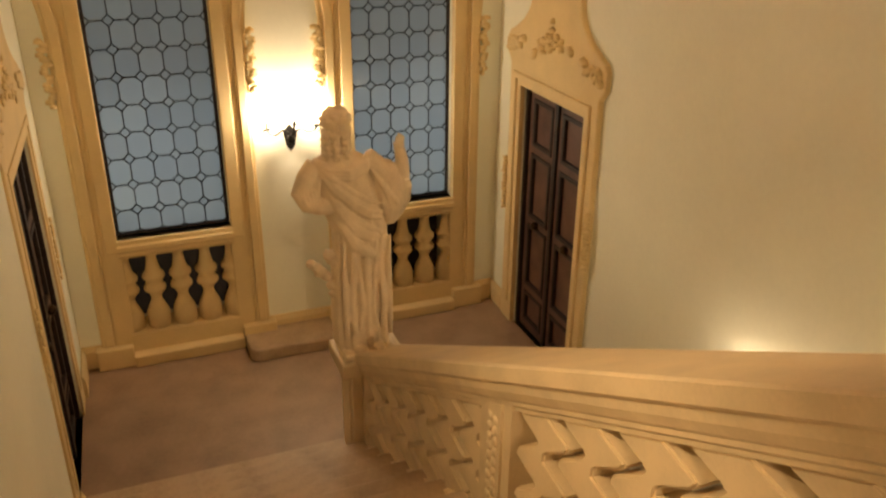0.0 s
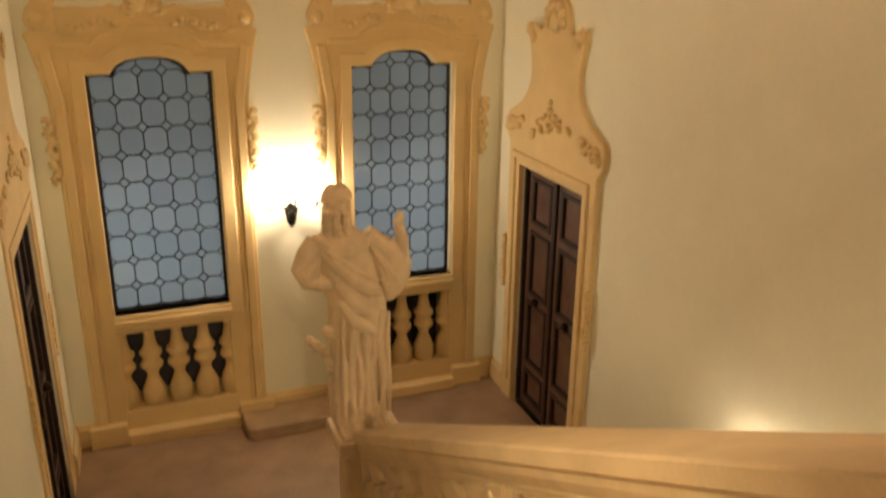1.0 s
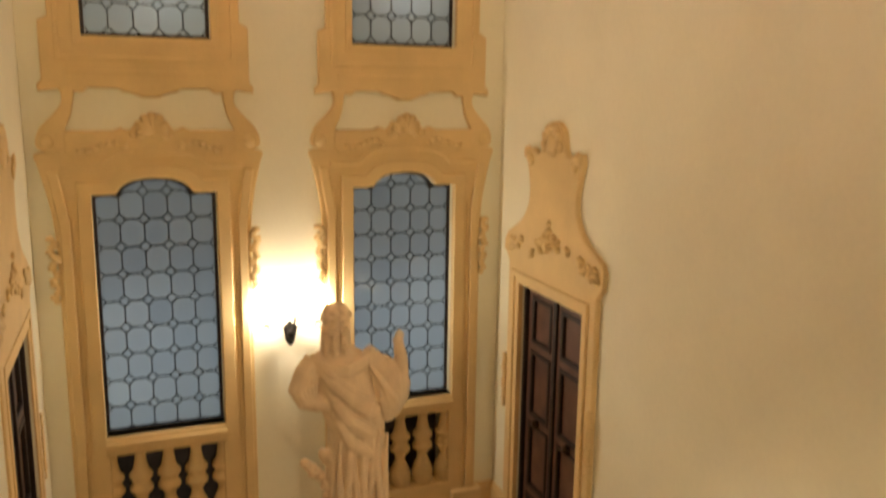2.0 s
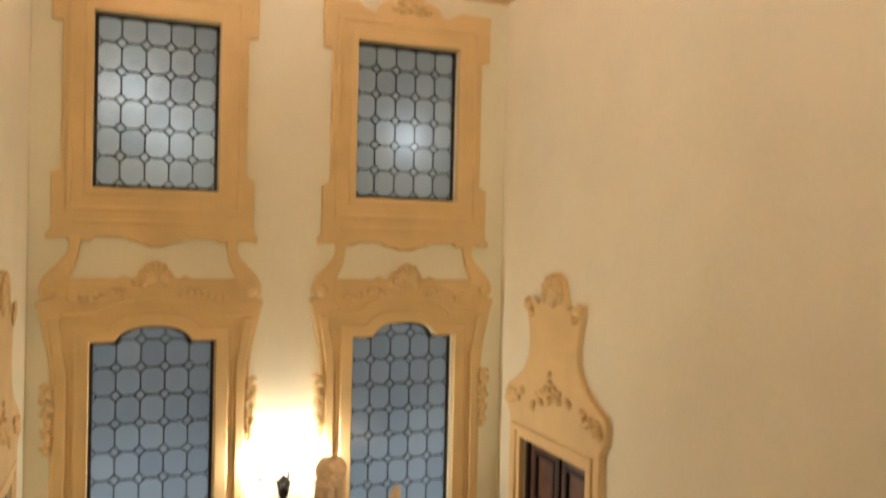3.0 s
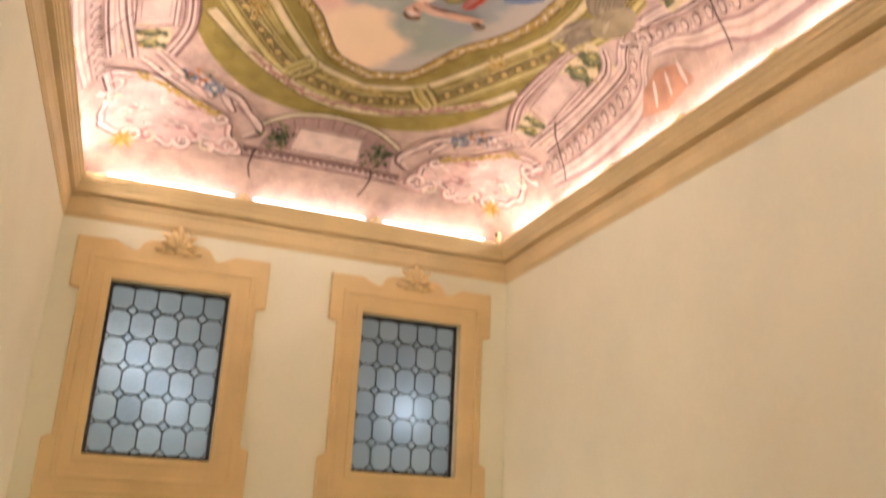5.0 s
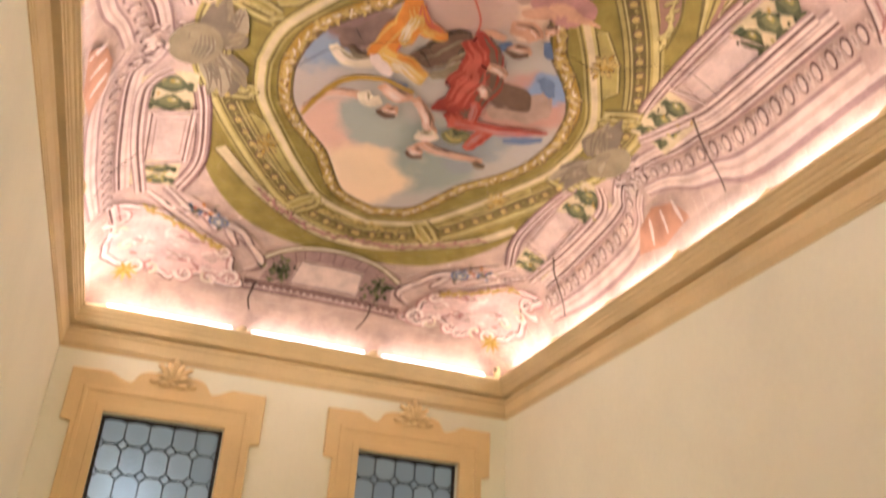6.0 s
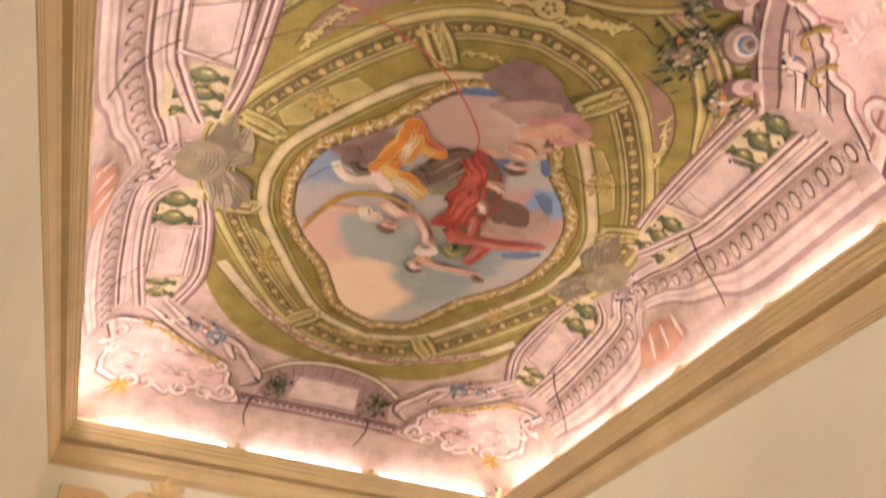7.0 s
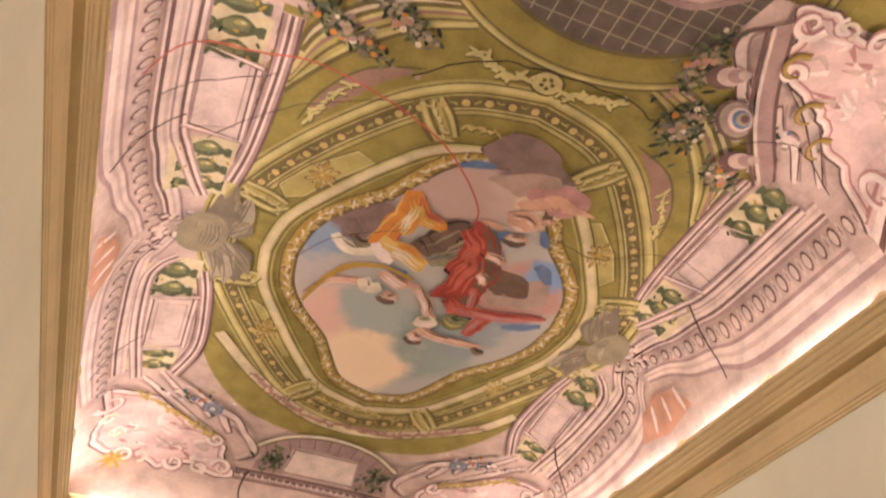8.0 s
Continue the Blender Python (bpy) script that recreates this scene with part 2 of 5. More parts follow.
def vault_z(x, y):
    dx = min(x - XL + SKEW_L * (YB - y), XR - SKEW_R * (YB - y) - x) - 0.03
    dy = min(YB - y, y - YF) - 0.03
    return SPRING + CROWN * cove(dx, 0.55) * cove(dy, 4.2)



# ---------------------------------------------------------------- windows
def glazed(name, cu, z0, z1, half, head, label):
    """A leaded window: iron frame, came net, octagonal and small square panes."""
    w = thing(name, label, "window", "structure", at=(cu, YB + 0.1, z0))
    y = YB + 0.075
    loop = head(0.0)
    inner = head(-0.028)
    part("window_frame", slab([loop, inner], -0.09, -0.06, back), WOOD_DARK, w, "dark iron window frame")
    pitch, rise = 2 * (half - 0.028) / 4.84, 0.232
    a, e, c, lead = pitch / 2, rise / 2, pitch * 0.25, 0.0048
    ctop = max(v for u, v in inner)
    rows = int((ctop - z0) / rise) + 1

    def limit(u):
        # height of the head over u
        best = z1 - 0.028
        if ctop > z1:
            for (u0, v0), (u1, v1) in zip(inner, inner[1:]):
                lo, hi = sorted((u0, u1))
                if lo <= u <= hi and hi - lo > 1e-6 and min(v0, v1) > z1 - 0.05:
                    best = max(best, v0 + (v1 - v0) * (u - u0) / (u1 - u0))
        return best

    def pane(poly, pname):
        poly = [(max(min(u, cu + half - 0.026), cu - half + 0.026), min(max(v, z0 + 0.02), limit(u) - 0.004)) for u, v in poly]
        area = sum(poly[i - 1][0] * poly[i][1] - poly[i][0] * poly[i - 1][1] for i in range(len(poly))) / 2
        if abs(area) < 0.0006:
            return
        pts = []
        for q in poly:
            if not pts or (abs(q[0] - pts[-1][0]) + abs(q[1] - pts[-1][1])) > 1e-4:
                pts.append(q)
        if len(pts) < 3:
            return
        bm = bmesh.new()
        tx, tz = random.uniform(-0.012, 0.012), random.uniform(-0.012, 0.012)
        mu, mv = sum(p[0] for p in pts) / len(pts), sum(p[1] for p in pts) / len(pts)
        f = [bm.verts.new((u, y + tx * (u - mu) + tz * (v - mv), v)) for u, v in pts]
        bm.faces.new(f)
        part(pname, bm, GLASS, w)

    came = bmesh.new()
    r = lead

    def strip(p, q):
        p2 = [(max(min(u, cu + half - 0.02), cu - half + 0.02), max(min(v, limit(u)), z0 + 0.018)) for u, v in (p, q)]
        (u0, v0), (u1, v1) = p2
        ln = math.hypot(u1 - u0, v1 - v0)
        if ln < 0.008:
            return
        nx, nz = -(v1 - v0) / ln * r, (u1 - u0) / ln * r
        c4 = [(u0 + nx, v0 + nz), (u1 + nx, v1 + nz), (u1 - nx, v1 - nz), (u0 - nx, v0 - nz)]
        f = [came.verts.new((u, y - 0.007, v)) for u, v in c4]
        b = [came.verts.new((u, y + 0.007, v)) for u, v in c4]
        came.faces.new(f)
        came.faces.new(list(reversed(b)))
        for i in range(4):
            came.faces.new((f[i], b[i], b[(i + 1) % 4], f[(i + 1) % 4]))

    base = z0 + (0.03 if ctop < z1 else -0.005)
    for j in range(-1, rows + 1):
        for i in range(-1, 6):
            mu, mv = cu - half + 0.028 + (i + 0.42) * pitch, base + (j + 0.5) * rise
            oct8 = [(a, e - c), (a - c, e), (c - a, e), (-a, e - c), (-a, c - e), (c - a, -e), (a - c, -e), (a, c - e)]
            if 0 <= i < 5 and j >= 0 and mv - e < limit(mu):
                pane([(mu + u, mv + v) for u, v in oct8], "pane")
                if i > 0:
                    strip((mu - a, mv - e + c), (mu - a, mv + e - c))
                if j > 0:
                    strip((mu - a + c, mv - e), (mu + a - c, mv - e))
            # small square pane at the upper right corner of the octagon
            ku, kv = mu + a, mv + e
            if kv - c < limit(min(max(ku, cu - half + 0.03), cu + half - 0.03)):
                diamond = [(ku + c, kv), (ku, kv + c), (ku - c, kv), (ku, kv - c)]
                if cu - half < ku < cu + half:
                    pane(diamond, "small_pane")
                if cu - half - c < ku < cu + half + c:
                    for n in range(4):
                        strip(diamond[n - 1], diamond[n])
    part("came", came, LEAD, w, "dark lead cames")
    return w


for k, cu in enumerate(WINDOWS):
    glazed(f"window_{2 * k + 1}", cu, W_LOW, W_TOP, W_HALF, lambda g, cu=cu: window_loop(cu, g), "tall arched leaded window with frosted blue octagonal panes")
    glazed(f"window_{2 * k + 2}", cu, U_LOW, U_TOP, U_HALF, lambda g, cu=cu: upper_loop(cu, g), "rectangular leaded window with pale frosted octagonal panes")

# what lies outside the glass: a lit courtyard gallery
tagged(part("backdrop", box(XL - 0.3, XR + 0.3, YB + 1.6, YB + 1.7, -0.2, 8.0), DARK), "grey courtyard wall behind the glass", "backdrop", kind="structure")


def lamp(name, kind, at, watts, colour, size=0.1, m=None, size_y=None):
    d = bpy.data.lights.new(name, kind)
    d.energy, d.color = watts, colour
    if kind == "AREA":
        d.size = size
        if size_y:
            d.shape, d.size_y = "RECTANGLE", size_y
    else:
        d.shadow_soft_size = size
    ob = new(name, d)
    ob.matrix_basis = m if m else Matrix.Translation(at)
    return ob


for cu in WINDOWS:
    lamp("dusk_light", "AREA", None, 24 * OUTSIDE_W, (0.66, 0.82, 1.0), 1.0, look((cu, YB + 1.45, 2.2), (cu, YB, 2.2)), 2.2)
    lamp("gallery_light", "AREA", None, 5 * OUTSIDE_W, (0.95, 0.96, 0.95), 1.0, look((cu, YB + 1.45, 5.1), (cu, YB, 5.1)), 1.4)
# added beam: its shadow makes the darker band across the lower panes
tagged(part("gallery_beam", box(XL - 0.28, XR + 0.28, YB + 0.75, YB + 0.95, 2.62, 2.95), DARK), "grey beam of the gallery outside", "beam", kind="structure")
lamp("gallery_bulb", "POINT", (2.5, YB + 0.30, 5.12), 4.2 * OUTSIDE_W, (0.9, 0.95, 1.0), 0.05)
lamp("gallery_bulb", "POINT", (0.10, YB + 0.36, 5.35), 4.2 * OUTSIDE_W, (0.9, 0.95, 1.0), 0.06)
lamp("gallery_bulb", "POINT", (0.42, YB + 0.36, 5.02), 3.5 * OUTSIDE_W, (0.9, 0.95, 1.0), 0.06)


# ---------------------------------------------------------------- stucco surrounds
def window_surround(cu):
    s = thing("window_surround", "ochre stucco surround with scrolls, shell and garlands", "window surround", group="stucco window surrounds", at=(cu, YB, 0.2))
    # lower frame: plate, raised inner and outer bands
    half = [(0.0, 0.0), (0.79, 0.0), (0.79, 0.2), (0.765, 0.22), (0.765, 2.5)] + curve([(0.765, 2.9), (0.79, 3.2), (0.87, 3.58)]) + [(0.885, 3.60), (0.885, 3.64), (0.84, 3.66), (0.0, 3.66)]
    part("frame_plate", slab([mirrored(half, cu), window_loop(cu, 0.0), parapet_loop(cu)], 0, 0.05, back, 0.012), TRIM, s)
    part("inner_band", slab([window_loop(cu, 0.11), window_loop(cu, 0.0)], 0.05, 0.075, back, 0.01), TRIM, s)
    for sg in (-1, 1):
        u = lambda a: cu + sg * a
        part("outer_band", slab([[(u(0.655), 0.22), (u(0.735), 0.22), (u(0.735), 3.05), (u(0.80), 3.5), (u(0.72), 3.5), (u(0.655), 3.1)][::sg]], 0.05, 0.08, back, 0.012), TRIM, s)
        part("fillet", slab([rect(u(0.625), u(0.64), 0.22, 3.15)], 0.05, 0.066, back, 0.003), TRIM, s)
        part("plinth", box(u(0.5), u(0.82), YB - 0.12, YB, 0.0, 0.21, 0.015), TRIM, s)
        # garland
        g = bmesh.new()
        for n in range(16):
            z = 2.46 + 0.034 * n
            w = 0.028 + 0.022 * abs(math.sin(n * 1.1)) * (0.5 + n / 20)
            blob(g, (u(0.785 + 0.02 * math.sin(n * 1.7) + 0.001 * n), YB - 0.06, z), (w, 0.03, 0.03), 1, n + cu, 0.6, 1)
        part("garland", g, TRIM, s, "carved hanging garland", smooth=True)
        # scroll between the two storeys
        arm = curve([(0.60, 3.66), (0.80, 3.66), (0.865, 3.72), (0.83, 3.84), (0.72, 3.96), (0.66, 4.05), (0.665, 4.16)], 5)
        inn = curve([(0.555, 4.16), (0.575, 4.05), (0.60, 3.94), (0.65, 3.83)], 4) + [(0.58, 3.82)]
        part("scroll", slab([[(u(a), z) for a, z in arm + inn]], 0, 0.055, back, 0.012), TRIM, s)
        e = bmesh.new()
        bmesh.ops.create_uvsphere(e, u_segments=14, v_segments=8, radius=1, matrix=Matrix.Translation((u(0.78), YB - 0.05, 3.735)) @ Matrix.Diagonal((0.055, 0.035, 0.055, 1)))
        part("scroll_eye", e, TRIM, s, smooth=True)
        l = bmesh.new()
        for n in range(7):
            blob(l, (u(0.22 + 0.055 * n), YB - 0.075, 3.70 + 0.03 * math.sin(n * 0.9)), (0.035, 0.02, 0.028), 1, n * 2 + cu, 0.6, 1)
        part("leaf_spray", l, TRIM, s, "carved leaf spray", smooth=True)
    band = [(0.0, 3.62), (0.62, 3.62), (0.66, 3.66), (0.66, 3.80), (0.64, 3.825), (0.30, 3.825)] + curve([(0.24, 3.85), (0.17, 3.83), (0.12, 3.9)], 3) + [(0.0, 3.9)]
    part("frieze", slab([mirrored(band, cu)], 0, 0.065, back, 0.012), TRIM, s)
    sh = bmesh.new()
    for n in range(7):
        t = math.pi * (n + 0.5) / 7
        r = 0.10 + 0.055 * math.sin(t)
        tube([(cu + 0.02 * math.cos(t), YB - 0.10, 3.80), (cu + r * 0.6 * math.cos(t), YB - 0.105, 3.80 + r * 0.65 * math.sin(t)), (cu + r * math.cos(t), YB - 0.08, 3.80 + r * 1.05 * math.sin(t))], [0.012, 0.026, 0.034], 8, sh)
    for sg in (-1, 1):
        blob(sh, (cu + sg * 0.15, YB - 0.075, 3.80), (0.035, 0.03, 0.04), 1, 3, 0.3, 2)
        blob(sh, (cu + sg * 0.10, YB - 0.085, 3.775), (0.04, 0.03, 0.022), 1, 9, 0.3, 2)
    part("shell", sh, TRIM, s, "carved shell", smooth=True)
    arc = arch_top(cu, 0.7, 3.5, 0.14)
    part("hood_mould", slab([[(a, z + 0.05) for a, z in arc] + [(a, z + 0.01) for a, z in reversed(arc)]], 0.05, 0.085, back, 0.008), TRIM, s)
    # upper frame
    up = [(0.0, 4.085)] + curve([(0.06, 4.085), (0.14, 4.12), (0.2, 4.13)], 3) + [(0.24, 4.155), (0.46, 4.16), (0.5, 4.125), (0.66, 4.12), (0.68, 4.15), (0.82, 4.13), (0.825, 4.18), (0.79, 4.22), (0.79, 4.66),
          (0.72, 4.70), (0.72, 5.86), (0.80, 5.88), (0.80, 6.31), (0.5, 6.315)] + curve([(0.42, 6.27), (0.33, 6.25), (0.27, 6.33), (0.2, 6.36)], 4) + [(0.0, 6.36)]
    part("upper_plate", slab([mirrored(up, cu), upper_loop(cu, 0.0)], 0, 0.05, back, 0.012), TRIM, s)
    part("upper_band", slab([upper_loop(cu, 0.19), upper_loop(cu, 0.155)], 0.05, 0.066, back, 0.005), TRIM, s)
    part("upper_inner_band", slab([upper_loop(cu, 0.06), upper_loop(cu, 0.0)], 0.05, 0.06, back, 0.004), TRIM, s)
    part("sill_band", slab([rect(cu - 0.62, cu + 0.62, 4.27, 4.295)], 0.05, 0.066, back, 0.005), TRIM, s)
    cr = bmesh.new()
    for n in range(7):
        t = math.pi * (n + 0.5) / 7
        r = 0.13 + 0.03 * (n % 2)
        tube([(cu + 0.03 * math.cos(t), YB - 0.07, 6.31), (cu + r * 0.7 * math.cos(t), YB - 0.09, 6.31 + r * 0.8 * math.sin(t)), (cu + r * 1.1 * math.cos(t), YB - 0.07, 6.31 + r * 1.15 * math.sin(t))], [0.02, 0.03, 0.016], 8, cr)
    for n in range(5):
        blob(cr, (cu - 0.15 + 0.075 * n, YB - 0.07, 6.28 - 0.012 * (n % 2)), (0.045, 0.03, 0.025), 1, n + 15, 0.4, 2)
    part("crest", cr, TRIM, s, "carved leaf crest", smooth=True)
    # parapet with balusters
    part("parapet_rail", sweep([(-0.2, 1.06), (0.05, 1.06), (0.07, 1.09), (0.07, 1.12), (0.095, 1.14), (0.095, 1.185), (0.06, 1.20), (0.05, 1.235), (-0.2, 1.235)], (cu - 0.5, YB, 0), (cu + 0.5, YB, 0), (0, -1, 0)), TRIM, s)
    part("parapet_base", sweep([(-0.2, 0.20), (0.055, 0.20), (0.055, 0.29), (0.03, 0.31), (-0.2, 0.33)], (cu - 0.5, YB, 0), (cu + 0.5, YB, 0), (0, -1, 0)), TRIM, s)
    part("foot_step", box(cu - 0.5, cu + 0.5, YB - 0.16, YB, 0.0, 0.115, 0.015), TRIM, s)
    prof = [(0.105, 0.31), (0.105, 0.43), (0.098, 0.47), (0.075, 0.52), (0.052, 0.57), (0.048, 0.60), (0.066, 0.645), (0.10, 0.68), (0.10, 0.71), (0.075, 0.74), (0.075, 0.77), (0.10, 0.80), (0.10, 0.83), (0.072, 0.86), (0.058, 0.91), (0.05, 0.96), (0.045, 1.0), (0.06, 1.03), (0.075, 1.07)]
    first = None
    for n in range(5):
        a = cu + (n - 2) * 0.235
        if first is None:
            first = part("baluster", lathe(prof, 14), TRIM, s, smooth=True)
            first.matrix_parent_inverse = Matrix()
            first.matrix_basis = Matrix.Translation((a - cu, 0.055, -0.2))
        else:
            o = new("baluster", first.data)
            o.parent = s
            o.matrix_basis = Matrix.Translation((a - cu, 0.055, -0.2))
    return s


for cu in WINDOWS:
    window_surround(cu)
# dark sheet stands in for shade behind the balusters and blocks outside light
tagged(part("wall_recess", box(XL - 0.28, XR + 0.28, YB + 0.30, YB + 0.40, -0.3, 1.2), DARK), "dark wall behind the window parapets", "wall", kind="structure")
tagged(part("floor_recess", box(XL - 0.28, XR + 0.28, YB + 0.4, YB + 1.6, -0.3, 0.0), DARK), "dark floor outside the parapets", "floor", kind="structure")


def door_surround(to3, dc, proud):
    s = thing("door_surround", "ochre stucco door surround with tall carved cartouche", "door surround", group="stucco door surrounds", at=to3(dc, 0, 0))
    half = [(DOOR_HALF, 0.0), (0.80, 0.0), (0.80, 0.2), (0.785, 0.22), (0.785, 2.62), (0.855, 2.70), (0.865, 2.84)] + curve([(0.83, 2.90), (0.72, 2.95), (0.55, 3.05), (0.44, 3.18), (0.41, 3.32), (0.44, 3.48), (0.485, 3.62)], 4) + \
        curve([(0.47, 3.70), (0.36, 3.70), (0.27, 3.66), (0.2, 3.72), (0.16, 3.86), (0.07, 3.93), (0.0, 3.94)], 4)
    outline = [(dc + u, v) for u, v in half] + [(dc - u, v) for u, v in reversed(half) if u > 1e-6]
    # the opening closes the outline below: doorway sides and head
    outline += [(dc - DOOR_HALF, DOOR_H), (dc + DOOR_HALF, DOOR_H)]
    part("frame_plate", slab([outline], 0, proud, to3, min(0.012, proud / 2)), TRIM, s)
    jamb = [(dc - 0.69, 0.22), (dc - 0.69, 2.56), (dc + 0.69, 2.56), (dc + 0.69, 0.22), (dc + 0.63, 0.22), (dc + 0.63, 2.50), (dc - 0.63, 2.50), (dc - 0.63, 0.22)]
    part("inner_band", slab([jamb], proud, proud * 1.5, to3, proud / 5), TRIM, s)
    lump = bmesh.new()

    def put(u, v, size, k):
        c = to3(dc + u, v, proud + 0.01)
        blob(lump, c, (0.035 if proud > 0.03 else 0.012, size[0], size[1]), 1, k, 0.5, 2)

    for n in range(9):
        for sg in (-1, 1):
            put(sg * (0.80 - 0.035 * n), 2.76 + 0.012 * n + 0.03 * math.sin(n * 1.9), (0.035, 0.035), n)
    rnd = random.Random(4)
    for n in range(34):
        u = rnd.gauss(0, 0.16)
        put(u, 2.86 + rnd.gauss(0, 0.05) + 0.06 * math.cos(u * 6), (rnd.uniform(0.015, 0.04), rnd.uniform(0.012, 0.035)), n + 4)
    for sg in (-1, 1):
        for n in range(8):
            t = n * 0.7
            put(sg * (0.74 + 0.055 * math.cos(t) * (1 - n / 12)), 2.80 + 0.06 * math.sin(t) * (1 - n / 12), (0.024, 0.024), n)
    for n in range(7):
        t = math.pi * n / 6
        put(0.13 * math.cos(t), 3.74 + 0.15 * math.sin(t), (0.045, 0.05), n + 9)
    put(0, 3.76, (0.09, 0.1), 1)
    for sg in (-1, 1):
        put(sg * 0.44, 3.66, (0.05, 0.055), 7 + sg)
        put(sg * 0.38, 3.60, (0.04, 0.05), 17 + sg)
        for n in range(12):
            put(sg * (0.79 + 0.012 * math.sin(n * 1.7)), 1.2 + 0.045 * n, (0.022, 0.026), n + 23)
    part("carving", lump, TRIM, s, "carved shells and leaves", smooth=True)
    return s


def door(to3, name, dc):
    """A pair of panelled leaves in the doorway."""
    s = thing(name, "closed dark walnut double door with raised panels", "door", "structure", at=to3(dc, 0, -0.1))
    part("door_frame", slab([[(dc - DOOR_HALF, 0.0), (dc - DOOR_HALF, DOOR_H), (dc + DOOR_HALF, DOOR_H), (dc + DOOR_HALF, 0.0), (dc + DOOR_HALF - 0.035, 0.0), (dc + DOOR_HALF - 0.035, DOOR_H - 0.03), (dc - DOOR_HALF + 0.035, DOOR_H - 0.03), (dc - DOOR_HALF + 0.035, 0.0)]], -0.16, -0.02, to3, 0), WOOD_DARK, s)
    for sg in (-1, 1):
        a, b = sorted((dc + sg * 0.012, dc + sg * (DOOR_HALF - 0.037)))
        panels = [rect(a + 0.085, b - 0.085, z0, z1) for z0, z1 in ((0.10, 0.40), (0.49, 1.12), (1.21, 1.82), (1.91, 2.33))]
        leaf = part("leaf", slab([rect(a, b, 0.004, DOOR_H - 0.032)] + panels, -0.11, -0.055, to3, 0.004), WOOD, s)
        for z0, z1 in ((0.10, 0.40), (0.49, 1.12), (1.21, 1.82), (1.91, 2.33)):
            u0, u1 = a + 0.085, b - 0.085
            part("panel_moulding", slab([rect(u0 - 0.012, u1 + 0.012, z0 - 0.012, z1 + 0.012), rect(u0 + 0.03, u1 - 0.03, z0 + 0.03, z1 - 0.03)], -0.10, -0.042, to3, 0.01), WOOD_DARK, leaf)
            part("panel", slab([rect(u0, u1, z0, z1)], -0.10, -0.075, to3), WOOD, leaf)
        k = bmesh.new()
        c = to3(dc + sg * 0.29, 1.165, -0.03)
        bmesh.ops.create_uvsphere(k, u_segments=14, v_segments=10, radius=0.038, matrix=Matrix.Translation(c))
        part("knob", k, BRASS, leaf, "dark bronze knob", smooth=True)
    part("cover_strip", slab([rect(dc - 0.028, dc + 0.028, 0.015, DOOR_H - 0.03)], -0.06, -0.03, to3, 0.006), WOOD_DARK, s)
    return s


for to3, n, dc, proud in ((right, "door_1", DOOR_C, 0.05), (left, "door_2", DOOR_LEFT, 0.018)):
    door_surround(to3, dc, proud)
    door(to3, n, dc)

# low stone step below the pier between the windows
st = bmesh.new()
pts = [(0.80, 7.2), (0.80, 6.86)] + [(0.90 - 0.10 * math.cos(t * math.pi / 10), 6.85 - 0.10 * math.sin(t * math.pi / 10)) for t in range(1, 6)]
pts += [(2 * 1.377 - x, y) for x, y in reversed(pts)]
slab([pts], 0, 0.12, lambda u, v, d: Vector((u, v, d)), 0.02, st)
tagged(part("stone_step", st, STEP), "low rounded stone step against the wall", "step")


